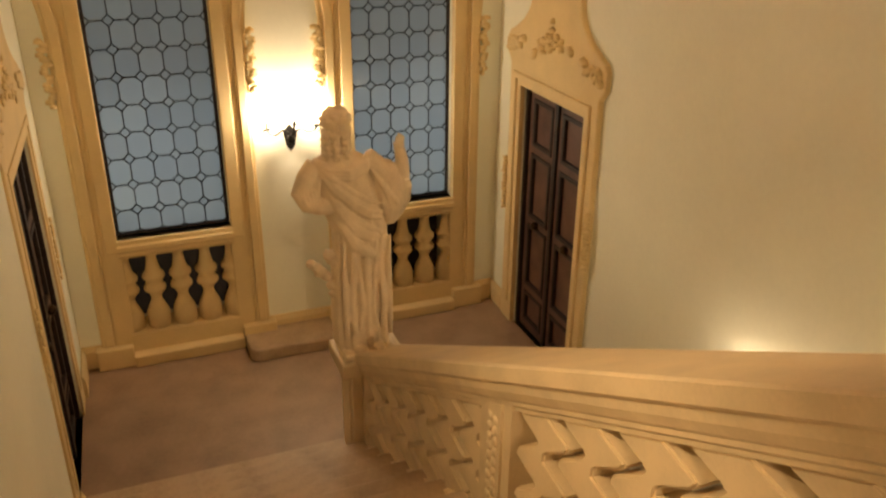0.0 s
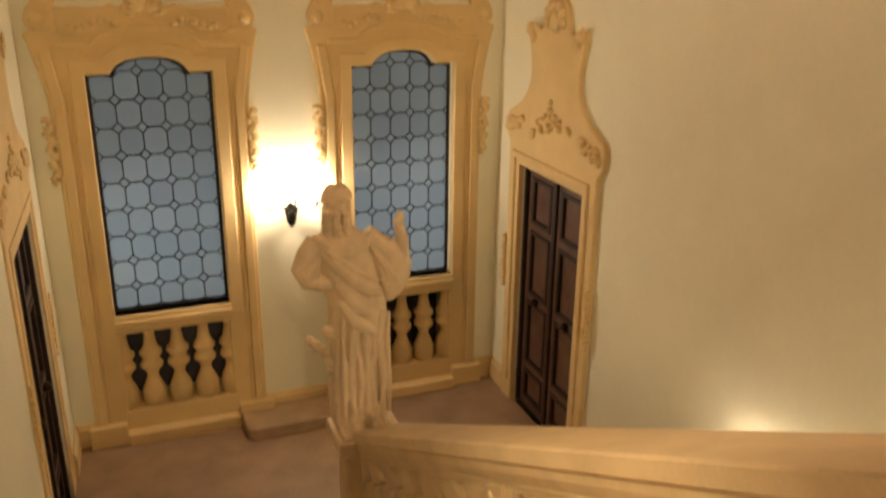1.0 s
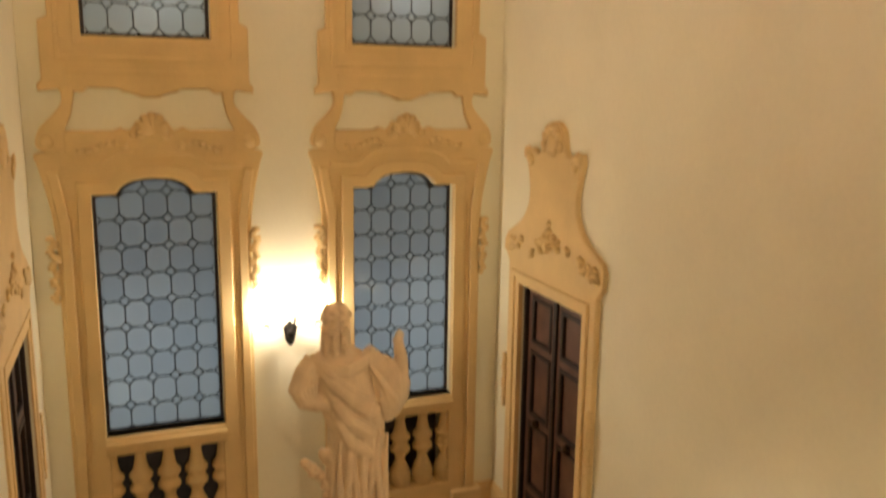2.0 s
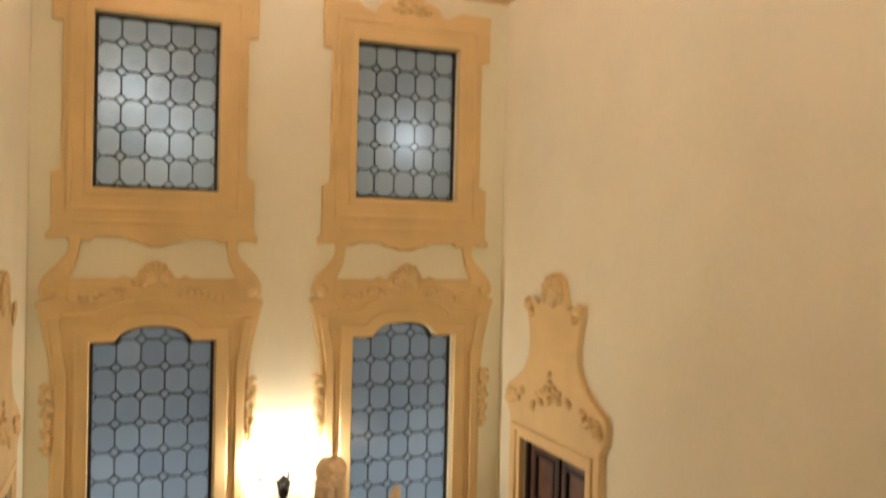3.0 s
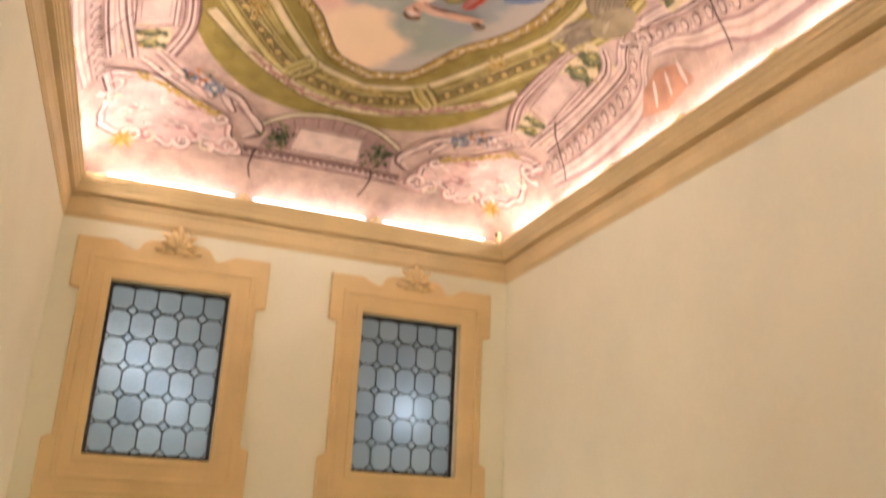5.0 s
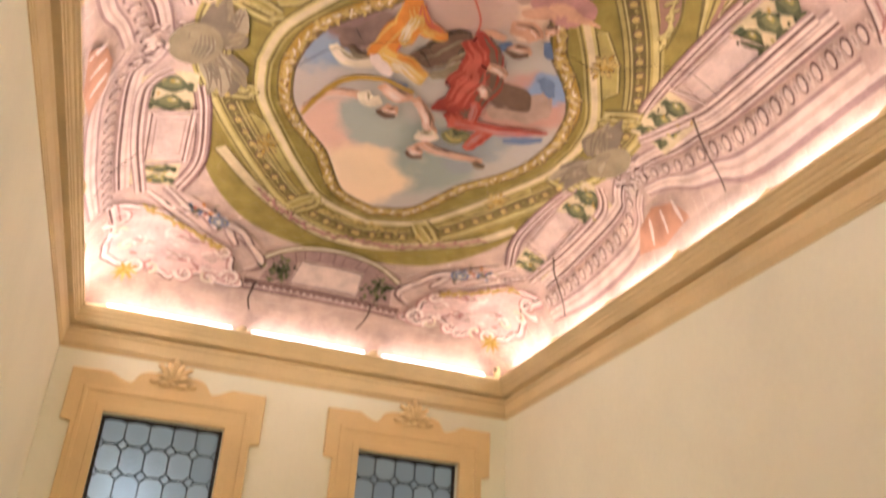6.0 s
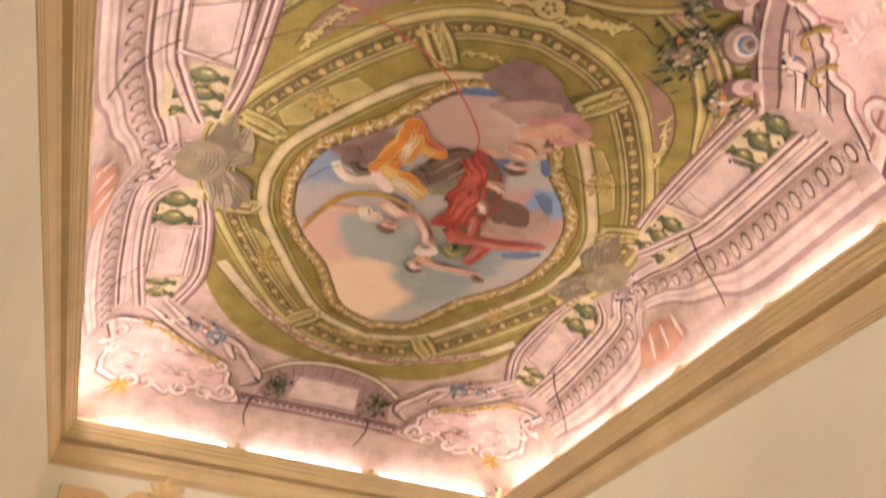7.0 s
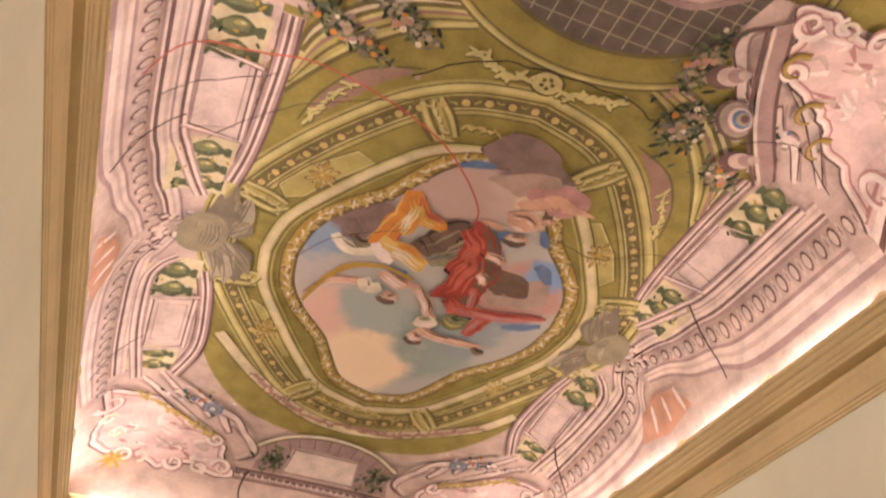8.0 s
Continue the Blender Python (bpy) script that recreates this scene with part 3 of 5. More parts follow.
# ---------------------------------------------------------------- wall sconce
def sconce(to3, u, z, watts):
    """A pair of curved arms on a small plate; to3 gives the wall that it hangs on."""
    s = thing("wall_sconce", "black iron two-armed sconce with lit candle bulbs", "wall lamp", group="candle sconces", at=to3(u, z, 0))
    p = lambda a, h, d: to3(u + a, z + h, d)
    shape = curve([(0.0, -0.14), (0.035, -0.10), (0.05, -0.03), (0.06, 0.03), (0.03, 0.07), (0.0, 0.1)], 4)
    part("back_plate", slab([[(u + a, z + v) for a, v in shape] + [(u - a, z + v) for a, v in reversed(shape[1:-1])]], 0, 0.03, to3, 0.006), IRON, s)
    part("stem", tube([p(0, 0, 0.03), p(0.01, 0.02, 0.08), p(0.03, 0.10, 0.09), p(0.035, 0.2, 0.08)], [0.014, 0.014, 0.010, 0.005]), IRON, s)
    knob = bmesh.new()
    blob(knob, p(0.03, 0.12, 0.09), (0.018, 0.018, 0.024), 1, 1, 0.1, 2)
    part("stem_knop", knob, IRON, s, smooth=True)
    boss = bmesh.new()
    blob(boss, p(0.0, -0.02, 0.045), (0.04, 0.03, 0.05), 1, 4, 0.4, 2)
    part("leaf_boss", boss, IRON, s, smooth=True)
    for sg in (-1, 1):
        c = curve([(0.02, 0.03), (0.08, 0.075), (0.14, 0.05), (0.19, 0.06), (0.225, 0.09)], 4)
        arm = part("arm", tube([p(sg * a, h, 0.06 + 0.07 * min(a / 0.15, 1)) for a, h in c], 0.0085), IRON, s)
        curl = [(0.225 + 0.03 * math.cos(t), 0.075 + 0.03 * math.sin(t)) for t in (1.6, 0.6, -0.4, -1.4, -2.4)]
        part("scroll", tube([p(sg * a, h, 0.13) for a, h in curl], 0.006), IRON, arm)
        e = p(sg * 0.225, 0.09, 0.13)
        part("drip_pan", lathe([(0.006, 0), (0.032, 0.008), (0.036, 0.018), (0.012, 0.02), (0.012, 0.03)], 14, Matrix.Translation(e)), IRON, arm, smooth=True)
        part("candle", lathe([(0.012, 0.02), (0.012, 0.10)], 12, Matrix.Translation(e)), PLASTER, arm, "ivory candle sleeve")
        b = part("bulb", lathe([(0.008, 0.10), (0.018, 0.125), (0.021, 0.145), (0.015, 0.175), (0.004, 0.20)], 12, Matrix.Translation(e)), BULB, arm, "glowing candle bulb", smooth=True)
        b.visible_shadow = False
        lamp("sconce_light", "POINT", e + Vector((0, 0, 0.15)), watts, (1.0, 0.89, 0.79), 0.03)
    return s


sconce(back, 1.385, 2.02, SCONCE_W)
sconce(right, 3.0, 1.10, LOW_SCONCE_W)

# ---------------------------------------------------------------- cove lighting behind the cornice
led = thing("cove_light", "glowing pinkish-white tubes hidden behind the cornice", "cove light")


def tube_run(p, q, n, gap=0.09, mat=LED, r=0.04):
    p, q = Vector(p), Vector(q)
    for k in range(n):
        a, b = p.lerp(q, k / n), p.lerp(q, (k + 1) / n)
        d = (b - a).normalized()
        if k:
            g = bmesh.new()
            blob(g, a + Vector((0, 0, -0.005)), (0.05, 0.06, 0.07), 1, k, 0.25, 2)
            part("bracket", g, CORNICE, led, "ochre stucco bracket", smooth=True)
        a, b = a + d * gap / 2, b - d * gap / 2
        part("led_tube", tube([a, a + d * 0.03, b - d * 0.03, b], [0.015, r, r, 0.015], 12), mat, led)


tube_run((XL + 0.2, YB - 0.11, 6.83), (XR - 0.22, YB - 0.11, 6.83), 3, 0.15, LED, 0.03)
tube_run((XR - 0.09, YB - 0.3, 6.845), (BACK_R - 0.09, YF + 0.2, 6.845), 12, 0.09, LED_LONG, 0.032)
tube_run((XL + 0.075, YB - 0.3, 6.835), (BACK_L + 0.075, YF + 0.2, 6.835), 12, 0.09, LED_LEFT, 0.032)
tube_run((XL + 0.2, YF + 0.18, 6.835), (BACK_R - 0.2, YF + 0.18, 6.835), 3)


kn = bmesh.new()
blob(kn, (XR - 0.21, YB - 0.21, 6.86), (0.035, 0.035, 0.07), 1, 2, 0.2, 2)
knob = part("corner_bracket", kn, CORNICE, led, "ochre stucco corner bracket", smooth=True)
kn = bmesh.new()
bmesh.ops.create_uvsphere(kn, u_segments=12, v_segments=8, radius=0.016, matrix=Matrix.Translation((XR - 0.235, YB - 0.235, 6.88)))
part("lens", kn, IRON, knob, "small dark round lens", smooth=True)


# ---------------------------------------------------------------- stair balustrade
def rail_z(y):
    return 0.937 + 0.556 * (5.114 - y)


def balustrade():
    s = thing("stair_balustrade", "carved yellowish stone stair balustrade with thick coping", "balustrade", at=(RAIL_X + 0.13, 5.0, 0))
    y0, y1 = 5.12, -1.2
    near = [(0.012, 0.012), (0.0, 0.002), (0.0, -0.066), (0.012, -0.08), (0.02, -0.082), (0.024, -0.125), (0.04, -0.165), (0.05, -0.175), (0.05, -0.195), (0.062, -0.205), (0.062, -0.225)]
    prof = near + [(0.385 - o, h) for o, h in reversed(near)]
    b = sweep(prof, (RAIL_X, y0, rail_z(y0)), (RAIL_X, y1, rail_z(y1)), (1, 0, 0))
    part("coping", b, STONE, s)
    low = [(0.03, -0.80), (0.03, -0.92), (0.0, -0.94), (0.0, -1.3), (0.385, -1.3), (0.385, -0.94), (0.355, -0.92), (0.355, -0.80)]
    part("string", sweep(low, (RAIL_X, y0, rail_z(y0)), (RAIL_X, y1, rail_z(y1)), (1, 0, 0)), STONE, s)
    side = lambda u, v, d: Vector((RAIL_X + d, u, v))
    for yc, w in ((4.96, 0.17), (2.67, 0.15), (0.42, 0.15)):
        p = slab([[(yc - w, rail_z(yc - w) - 0.14), (yc + w, rail_z(yc + w) - 0.14), (yc + w, max(rail_z(yc + w) - 1.0, 0)), (yc - w, max(rail_z(yc - w) - 1.0, 0))]], 0.05, 0.335, side)
        pier = part("pier", p, STONE, s)
        strip = [(yc - 0.075, rail_z(yc - 0.075) - 0.20), (yc + 0.075, rail_z(yc + 0.075) - 0.20), (yc + 0.075, rail_z(yc) - 0.80), (yc - 0.075, rail_z(yc) - 0.74)]
        part("raised_field", slab([strip], 0.038, 0.051, side, 0.004), STONE, pier)
        lf = bmesh.new()
        for k in range(9):
            for sg in (-1, 1):
                blob(lf, (RAIL_X + 0.037, yc + sg * 0.026, rail_z(yc) - 0.27 - 0.055 * k), (0.012, 0.026, 0.03), 1, k + 3 * sg, 0.6, 1)
        part("leaf_carving", lf, STONE, pier, smooth=True)
    # balusters: flat stone blocks with stepped zigzag sides, sheared to the slope
    pitch, gap = 0.333, 0.105

    def zig(h0, n=3):
        pts = []
        for k in range(n):
            h = h0 - 0.215 * k
            pts += [(0.0, h), (-0.15, h - 0.105), (-0.175, h - 0.13), (-0.15, h - 0.155), (-0.02, h - 0.175), (0.0, h - 0.19)]
        return pts + [(0.0, -0.66)]

    shape = [(dy, h - 0.556 * dy) for dy, h in zig(0.0) + [(dy + pitch - gap, h) for dy, h in zig(0.0)][::-1]]
    bm = slab([shape], -0.07, 0.07, lambda u, v, d: Vector((d, u, v)), 0.0)
    bmesh.ops.bevel(bm, geom=[e for e in bm.edges if len(e.link_faces) == 2 and e.calc_face_angle(0) > 0.9 and abs(e.verts[0].co.x - e.verts[1].co.x) < 1e-4], offset=0.010, segments=2, affect="EDGES")
    first = part("baluster", bm, STONE, s)
    first.matrix_parent_inverse = Matrix()
    pos = [2.87 + pitch * k for k in range(6)] + [2.50 - 0.24 - pitch * k for k in range(8)]
    for k, y in enumerate(pos):
        o = first if k == 0 else new("baluster", first.data)
        o.parent = s
        o.matrix_basis = Matrix.Translation((0.0, y - 5.0, rail_z(y) - 0.222))
    cap = [(1.18, 4.80), (1.66, 4.80), (1.66, 5.20), (1.18, 5.20)]
    part("newel_cap", slab([cap], 0.93, 1.045, lambda u, v, d: Vector((u, v, d)), 0.02), STONE, s)
    part("newel", box(1.25, 1.63, 4.84, 5.16, 0, 0.93, 0.015), STONE, s)
    part("newel_field", box(1.242, 1.252, 4.90, 5.10, 0.15, 0.85, 0.003), STONE, s)
    return s


balustrade()


# ---------------------------------------------------------------- statue
def statue():
    y = 5.0
    bm = box(1.21, 1.59, 4.83, 5.17, 1.045, 1.10, 0.012)

    def loft(levels, seg=40, fold=0.05, waves=9, turn=0.0):
        rings = []
        for z, cx, cy, a, b in levels:
            row = []
            for k in range(seg):
                t = 6.28319 * k / seg
                f = 1 + fold * math.sin(waves * t + turn * z) + fold * 0.6 * math.sin((waves * 2 + 1) * t - 3 * z)
                row.append(bm.verts.new((cx + a * f * math.cos(t), cy + b * f * math.sin(t), z)))
            rings.append(row)
        for p, q in zip(rings, rings[1:]):
            for k in range(seg):
                bm.faces.new((p[k], p[(k + 1) % seg], q[(k + 1) % seg], q[k]))
        bm.faces.new(list(reversed(rings[0])))
        bm.faces.new(rings[-1])

    # robe, torso, cloak
    loft([(1.08, 1.39, y, 0.185, 0.15), (1.16, 1.375, y, 0.19, 0.155), (1.32, 1.375, y, 0.195, 0.155), (1.55, 1.38, y, 0.20, 0.15), (1.80, 1.39, y, 0.19, 0.145), (2.02, 1.39, y, 0.185, 0.14), (2.12, 1.37, y, 0.175, 0.13)], 60, 0.055, 9, 0.8)
    loft([(1.95, 1.385, y, 0.17, 0.13), (2.10, 1.35, y, 0.19, 0.14), (2.25, 1.31, y, 0.20, 0.145), (2.40, 1.285, y, 0.195, 0.135), (2.48, 1.28, y, 0.185, 0.12), (2.535, 1.27, y, 0.10, 0.09)], 40, 0.025, 6, 6)
    # neck, head, hair and beard
    tube([(1.265, y, 2.48), (1.262, y, 2.58), (1.26, y, 2.64)], [0.065, 0.058, 0.06], 14, bm)
    blob(bm, (1.258, y, 2.725), (0.085, 0.10, 0.108), 1, 1, 0.06, 3)
    for k in range(26):
        t, u = k * 2.4, 0.15 + 0.8 * (k / 26)
        blob(bm, (1.258 + 0.09 * math.cos(t) * math.sqrt(u), y + 0.10 * math.sin(t) * math.sqrt(u), 2.73 + 0.10 * (1 - u)), (0.034, 0.034, 0.022), 1, k, 0.5, 2)
    for k in range(30):
        t = 0.9 * k
        blob(bm, (1.245 + 0.075 * math.cos(t), y - 0.04 + 0.06 * math.sin(t), 2.70 - 0.0062 * k), (0.03, 0.03, 0.028), 1, k + 40, 0.6, 2)
    tube([(1.25, y - 0.10, 2.73), (1.25, y - 0.118, 2.70), (1.25, y - 0.10, 2.68)], [0.014, 0.02, 0.014], 8, bm)
    # bent arm with the sleeve
    tube([(1.12, y, 2.47), (1.06, y - 0.01, 2.38), (1.01, y - 0.02, 2.28), (1.04, y - 0.04, 2.22), (1.12, y - 0.07, 2.20), (1.19, y - 0.09, 2.19)], [0.07, 0.08, 0.075, 0.065, 0.058, 0.04], 14, bm)
    for k in range(5):
        tube([(1.13 - 0.03 * k, y - 0.06, 2.44 - 0.025 * k), (1.10 - 0.022 * k, y - 0.10, 2.34 - 0.02 * k), (1.10 - 0.016 * k, y - 0.095, 2.22)], [0.008, 0.016, 0.012], 8, bm)
    # raised arm, wide hanging sleeve and hand
    tube([(1.44, y, 2.47), (1.55, y - 0.02, 2.38), (1.66, y - 0.03, 2.30), (1.69, y - 0.03, 2.33), (1.69, y - 0.03, 2.44), (1.675, y - 0.03, 2.52)], [0.085, 0.075, 0.068, 0.055, 0.045, 0.036], 14, bm)
    loft([(2.00, 1.60, y, 0.04, 0.05), (2.06, 1.615, y - 0.01, 0.08, 0.07), (2.16, 1.62, y - 0.02, 0.125, 0.085), (2.26, 1.62, y - 0.02, 0.135, 0.09), (2.36, 1.60, y - 0.01, 0.12, 0.085), (2.44, 1.52, y, 0.10, 0.08)], 30, 0.05, 6, 7)
    blob(bm, (1.672, y - 0.03, 2.545), (0.038, 0.03, 0.045), 1, 5, 0.2, 2)
    for k, (dx, dz) in enumerate(((-0.022, 0.05), (-0.005, 0.068), (0.014, 0.062), (0.03, 0.045), (-0.045, 0.01))):
        tube([(1.672 + dx * 0.6, y - 0.03, 2.55), (1.675 + dx, y - 0.035, 2.56 + dz)], [0.013, 0.009], 8, bm)
    # folds of the cloak across the chest, and the collar roll
    for k in range(10):
        z0 = 2.50 - 0.042 * k - 0.012 * math.sin(k * 2.3)
        drop = 0.30 + 0.05 * math.sin(k * 1.7)
        w = 0.015 + 0.008 * (k % 3)
        tube([(1.10 + 0.014 * k, y - 0.05, z0), (1.19 + 0.008 * k, y - 0.130, z0 - drop * 0.32), (1.31, y - 0.146, z0 - drop * 0.68), (1.43, y - 0.135, z0 - drop * 0.95), (1.53, y - 0.09, z0 - drop * 1.08)], [w, w * 1.4, w * 1.5, w * 1.2, w * 0.3], 8, bm)
    for k in range(4):
        tube([(1.46 + 0.03 * k, y - 0.085, 2.42 - 0.05 * k), (1.55 + 0.025 * k, y - 0.098, 2.28 - 0.03 * k), (1.60 + 0.02 * k, y - 0.085, 2.12)], [0.010, 0.022, 0.012], 8, bm)
    for k in range(3):
        tube([(1.09, y - 0.03, 2.505 - 0.022 * k), (1.18, y - 0.11, 2.46 - 0.03 * k), (1.30, y - 0.135, 2.445 - 0.025 * k), (1.42, y - 0.10, 2.475 - 0.02 * k), (1.47, y, 2.50)], [0.024, 0.026, 0.026, 0.026, 0.02], 8, bm)
    for k in range(7):
        x0 = 1.235 + 0.052 * k
        sway = 0.018 * math.sin(k * 2.1)
        tube([(x0 + 0.02, y - 0.125, 2.08 - 0.02 * k), (x0 + sway, y - 0.148, 1.80), (x0 - sway, y - 0.152, 1.48), (x0 + sway * 0.5, y - 0.152, 1.22 + 0.03 * (k % 3))], [0.010, 0.018 + 0.008 * (k % 2), 0.024, 0.018], 8, bm)
        tube([(x0 + 0.045, y + 0.12, 2.06), (x0 + sway, y + 0.14, 1.7), (x0, y + 0.15, 1.2)], [0.012, 0.022, 0.02], 8, bm)
    # loose hem at the side, bare feet
    loft([(1.34, 1.535, y - 0.06, 0.03, 0.04), (1.42, 1.525, y - 0.06, 0.055, 0.08), (1.65, 1.515, y - 0.05, 0.065, 0.095), (1.95, 1.505, y - 0.04, 0.065, 0.10)], 18, 0.06, 3, 5)
    for fx in (1.33, 1.46):
        blob(bm, (fx, y - 0.14, 1.12), (0.05, 0.09, 0.035), 1, fx, 0.15, 2)
    # small carved attribute at the hip
    for k, (x, z, r) in enumerate(((1.04, 1.78, 0.035), (1.07, 1.75, 0.045), (1.10, 1.71, 0.045), (1.14, 1.67, 0.04), (1.17, 1.82, 0.05), (1.20, 1.78, 0.05), (1.17, 1.60, 0.035), (1.18, 1.53, 0.03), (1.19, 1.46, 0.025))):
        blob(bm, (x, y - 0.02, z), (r, r, r * 0.9), 1, k + 60, 0.45, 2)
    ob = tagged(part("statue", bm, STATUE, smooth=True), "pale carved stone statue in draped robes on the newel", "statue")
    rm = ob.modifiers.new("fuse", "REMESH")
    rm.mode, rm.voxel_size, rm.use_smooth_shade = "VOXEL", 0.0065, True
    sm = ob.modifiers.new("soften", "SMOOTH")
    sm.factor, sm.iterations = 0.5, 1
    return ob


statue()


# unseen lamp added on the upper landing, behind the camera, placed by the statue's shadow
def added_landing_lamp(x, z):
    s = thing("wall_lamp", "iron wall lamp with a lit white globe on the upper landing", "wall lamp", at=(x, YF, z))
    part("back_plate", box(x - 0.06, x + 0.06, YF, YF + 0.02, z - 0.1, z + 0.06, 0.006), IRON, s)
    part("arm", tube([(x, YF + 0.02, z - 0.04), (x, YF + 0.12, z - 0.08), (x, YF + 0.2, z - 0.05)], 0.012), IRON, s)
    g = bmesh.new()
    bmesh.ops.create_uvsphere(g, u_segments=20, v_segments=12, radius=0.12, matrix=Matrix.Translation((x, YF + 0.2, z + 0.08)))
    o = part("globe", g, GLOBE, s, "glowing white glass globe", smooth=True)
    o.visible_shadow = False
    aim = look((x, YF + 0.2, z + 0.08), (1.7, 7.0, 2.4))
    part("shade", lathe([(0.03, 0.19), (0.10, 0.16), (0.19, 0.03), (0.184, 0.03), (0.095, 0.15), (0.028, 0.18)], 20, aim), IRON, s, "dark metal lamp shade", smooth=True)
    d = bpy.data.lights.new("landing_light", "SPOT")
    d.energy, d.color, d.spot_size, d.spot_blend, d.shadow_soft_size = ADDED_LANDING_W, (1.0, 0.80, 0.55), radians(66), 0.7, 0.10
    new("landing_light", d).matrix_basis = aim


added_landing_lamp(0.1, 4.6)
# unseen wall added to keep the landing lamp's light off the near east wall
tagged(part("wall_jamb", box(1.66, 3.40, -0.55, -0.2, -3.2, 6.47), PLASTER), "plain plastered wall at the head of the stairs", "wall", kind="structure")


# unseen shaded lamp added on the stair wall, beside the camera, turned down on steps and rail
def added_stair_lamp(y, z):
    x = left(y, 0, 0).x
    s = thing("wall_lamp", "iron wall lamp with a metal shade turned down on the stairs", "wall lamp", at=(x, y, z))
    part("back_plate", box(x, x + 0.02, y - 0.05, y + 0.05, z - 0.1, z + 0.06, 0.006), IRON, s)
    part("arm", tube([(x + 0.02, y, z - 0.04), (x + 0.1, y, z - 0.02), (x + 0.16, y, z + 0.02)], 0.012), IRON, s)
    aim = look((x + 0.2, y, z), (1.28, y - 0.1, 2.5))
    part("shade", lathe([(0.02, 0.10), (0.05, 0.08), (0.09, 0.0), (0.086, 0.0), (0.046, 0.075), (0.018, 0.09)], 20, aim), IRON, s, "dark metal lamp shade", smooth=True)
    d = bpy.data.lights.new("stair_light", "SPOT")
    d.energy, d.color, d.spot_size, d.spot_blend, d.shadow_soft_size = ADDED_STAIR_W, (1.0, 0.78, 0.50), radians(60), 1.0, 0.06
    new("stair_light", d).matrix_basis = aim


added_stair_lamp(2.1, 4.35)

# ---------------------------------------------------------------- painted vault
# The painting lies on the vault in plan coordinates: s across from the axis, y along. Each coat lies a little below the last.
PAINTS = {
    "ground": (0.56, 0.41, 0.345), "strip": (0.55, 0.41, 0.34), "olive": (0.315, 0.25, 0.066), "olive_light": (0.45, 0.365, 0.125), "olive_pale": (0.57, 0.475, 0.20),
    "olive_dark": (0.185, 0.145, 0.055), "gold": (0.46, 0.29, 0.06), "gold_light": (0.56, 0.41, 0.14), "lilac": (0.61, 0.445, 0.385), "lilac_light": (0.74, 0.58, 0.51),
    "lilac_mid": (0.40, 0.265, 0.245), "lilac_dark": (0.185, 0.105, 0.095), "pink": (0.76, 0.54, 0.50), "pink_light": (0.85, 0.70, 0.64), "pink_dark": (0.50, 0.26, 0.24),
    "green": (0.115, 0.125, 0.065), "green_mid": (0.21, 0.205, 0.10), "green_dark": (0.035, 0.045, 0.025), "grey": (0.30, 0.245, 0.155), "grey_dark": (0.22, 0.175, 0.125), "grey_light": (0.39, 0.325, 0.225),
    "orange": (0.62, 0.24, 0.05), "yellow": (0.66, 0.43, 0.12), "red": (0.34, 0.055, 0.04), "red_light": (0.50, 0.12, 0.08), "skin": (0.66, 0.38, 0.26), "brown": (0.18, 0.11, 0.075),
    "blue": (0.16, 0.22, 0.36), "cloud": (0.45, 0.31, 0.25), "cloud_dark": (0.25, 0.165, 0.14), "cream": (0.76, 0.66, 0.50), "marble": (0.56, 0.30, 0.20), "wall_light": (0.66, 0.54, 0.34), "line": (0.06, 0.04, 0.03), "tile": (0.16, 0.125, 0.10), "panel": (0.62, 0.47, 0.415), "mauve": (0.34, 0.20, 0.15),
}
PAINT_MATS, SLOT = [], {}
for key, col in PAINTS.items():
    SLOT[key] = len(PAINT_MATS)
    PAINT_MATS.append(material("fresco " + key.replace("_", " "), tuple(min(c * 0.96, 0.9) for c in col), 0.85, 7.0, 0.14, 45, 0.05, spec=0.2))


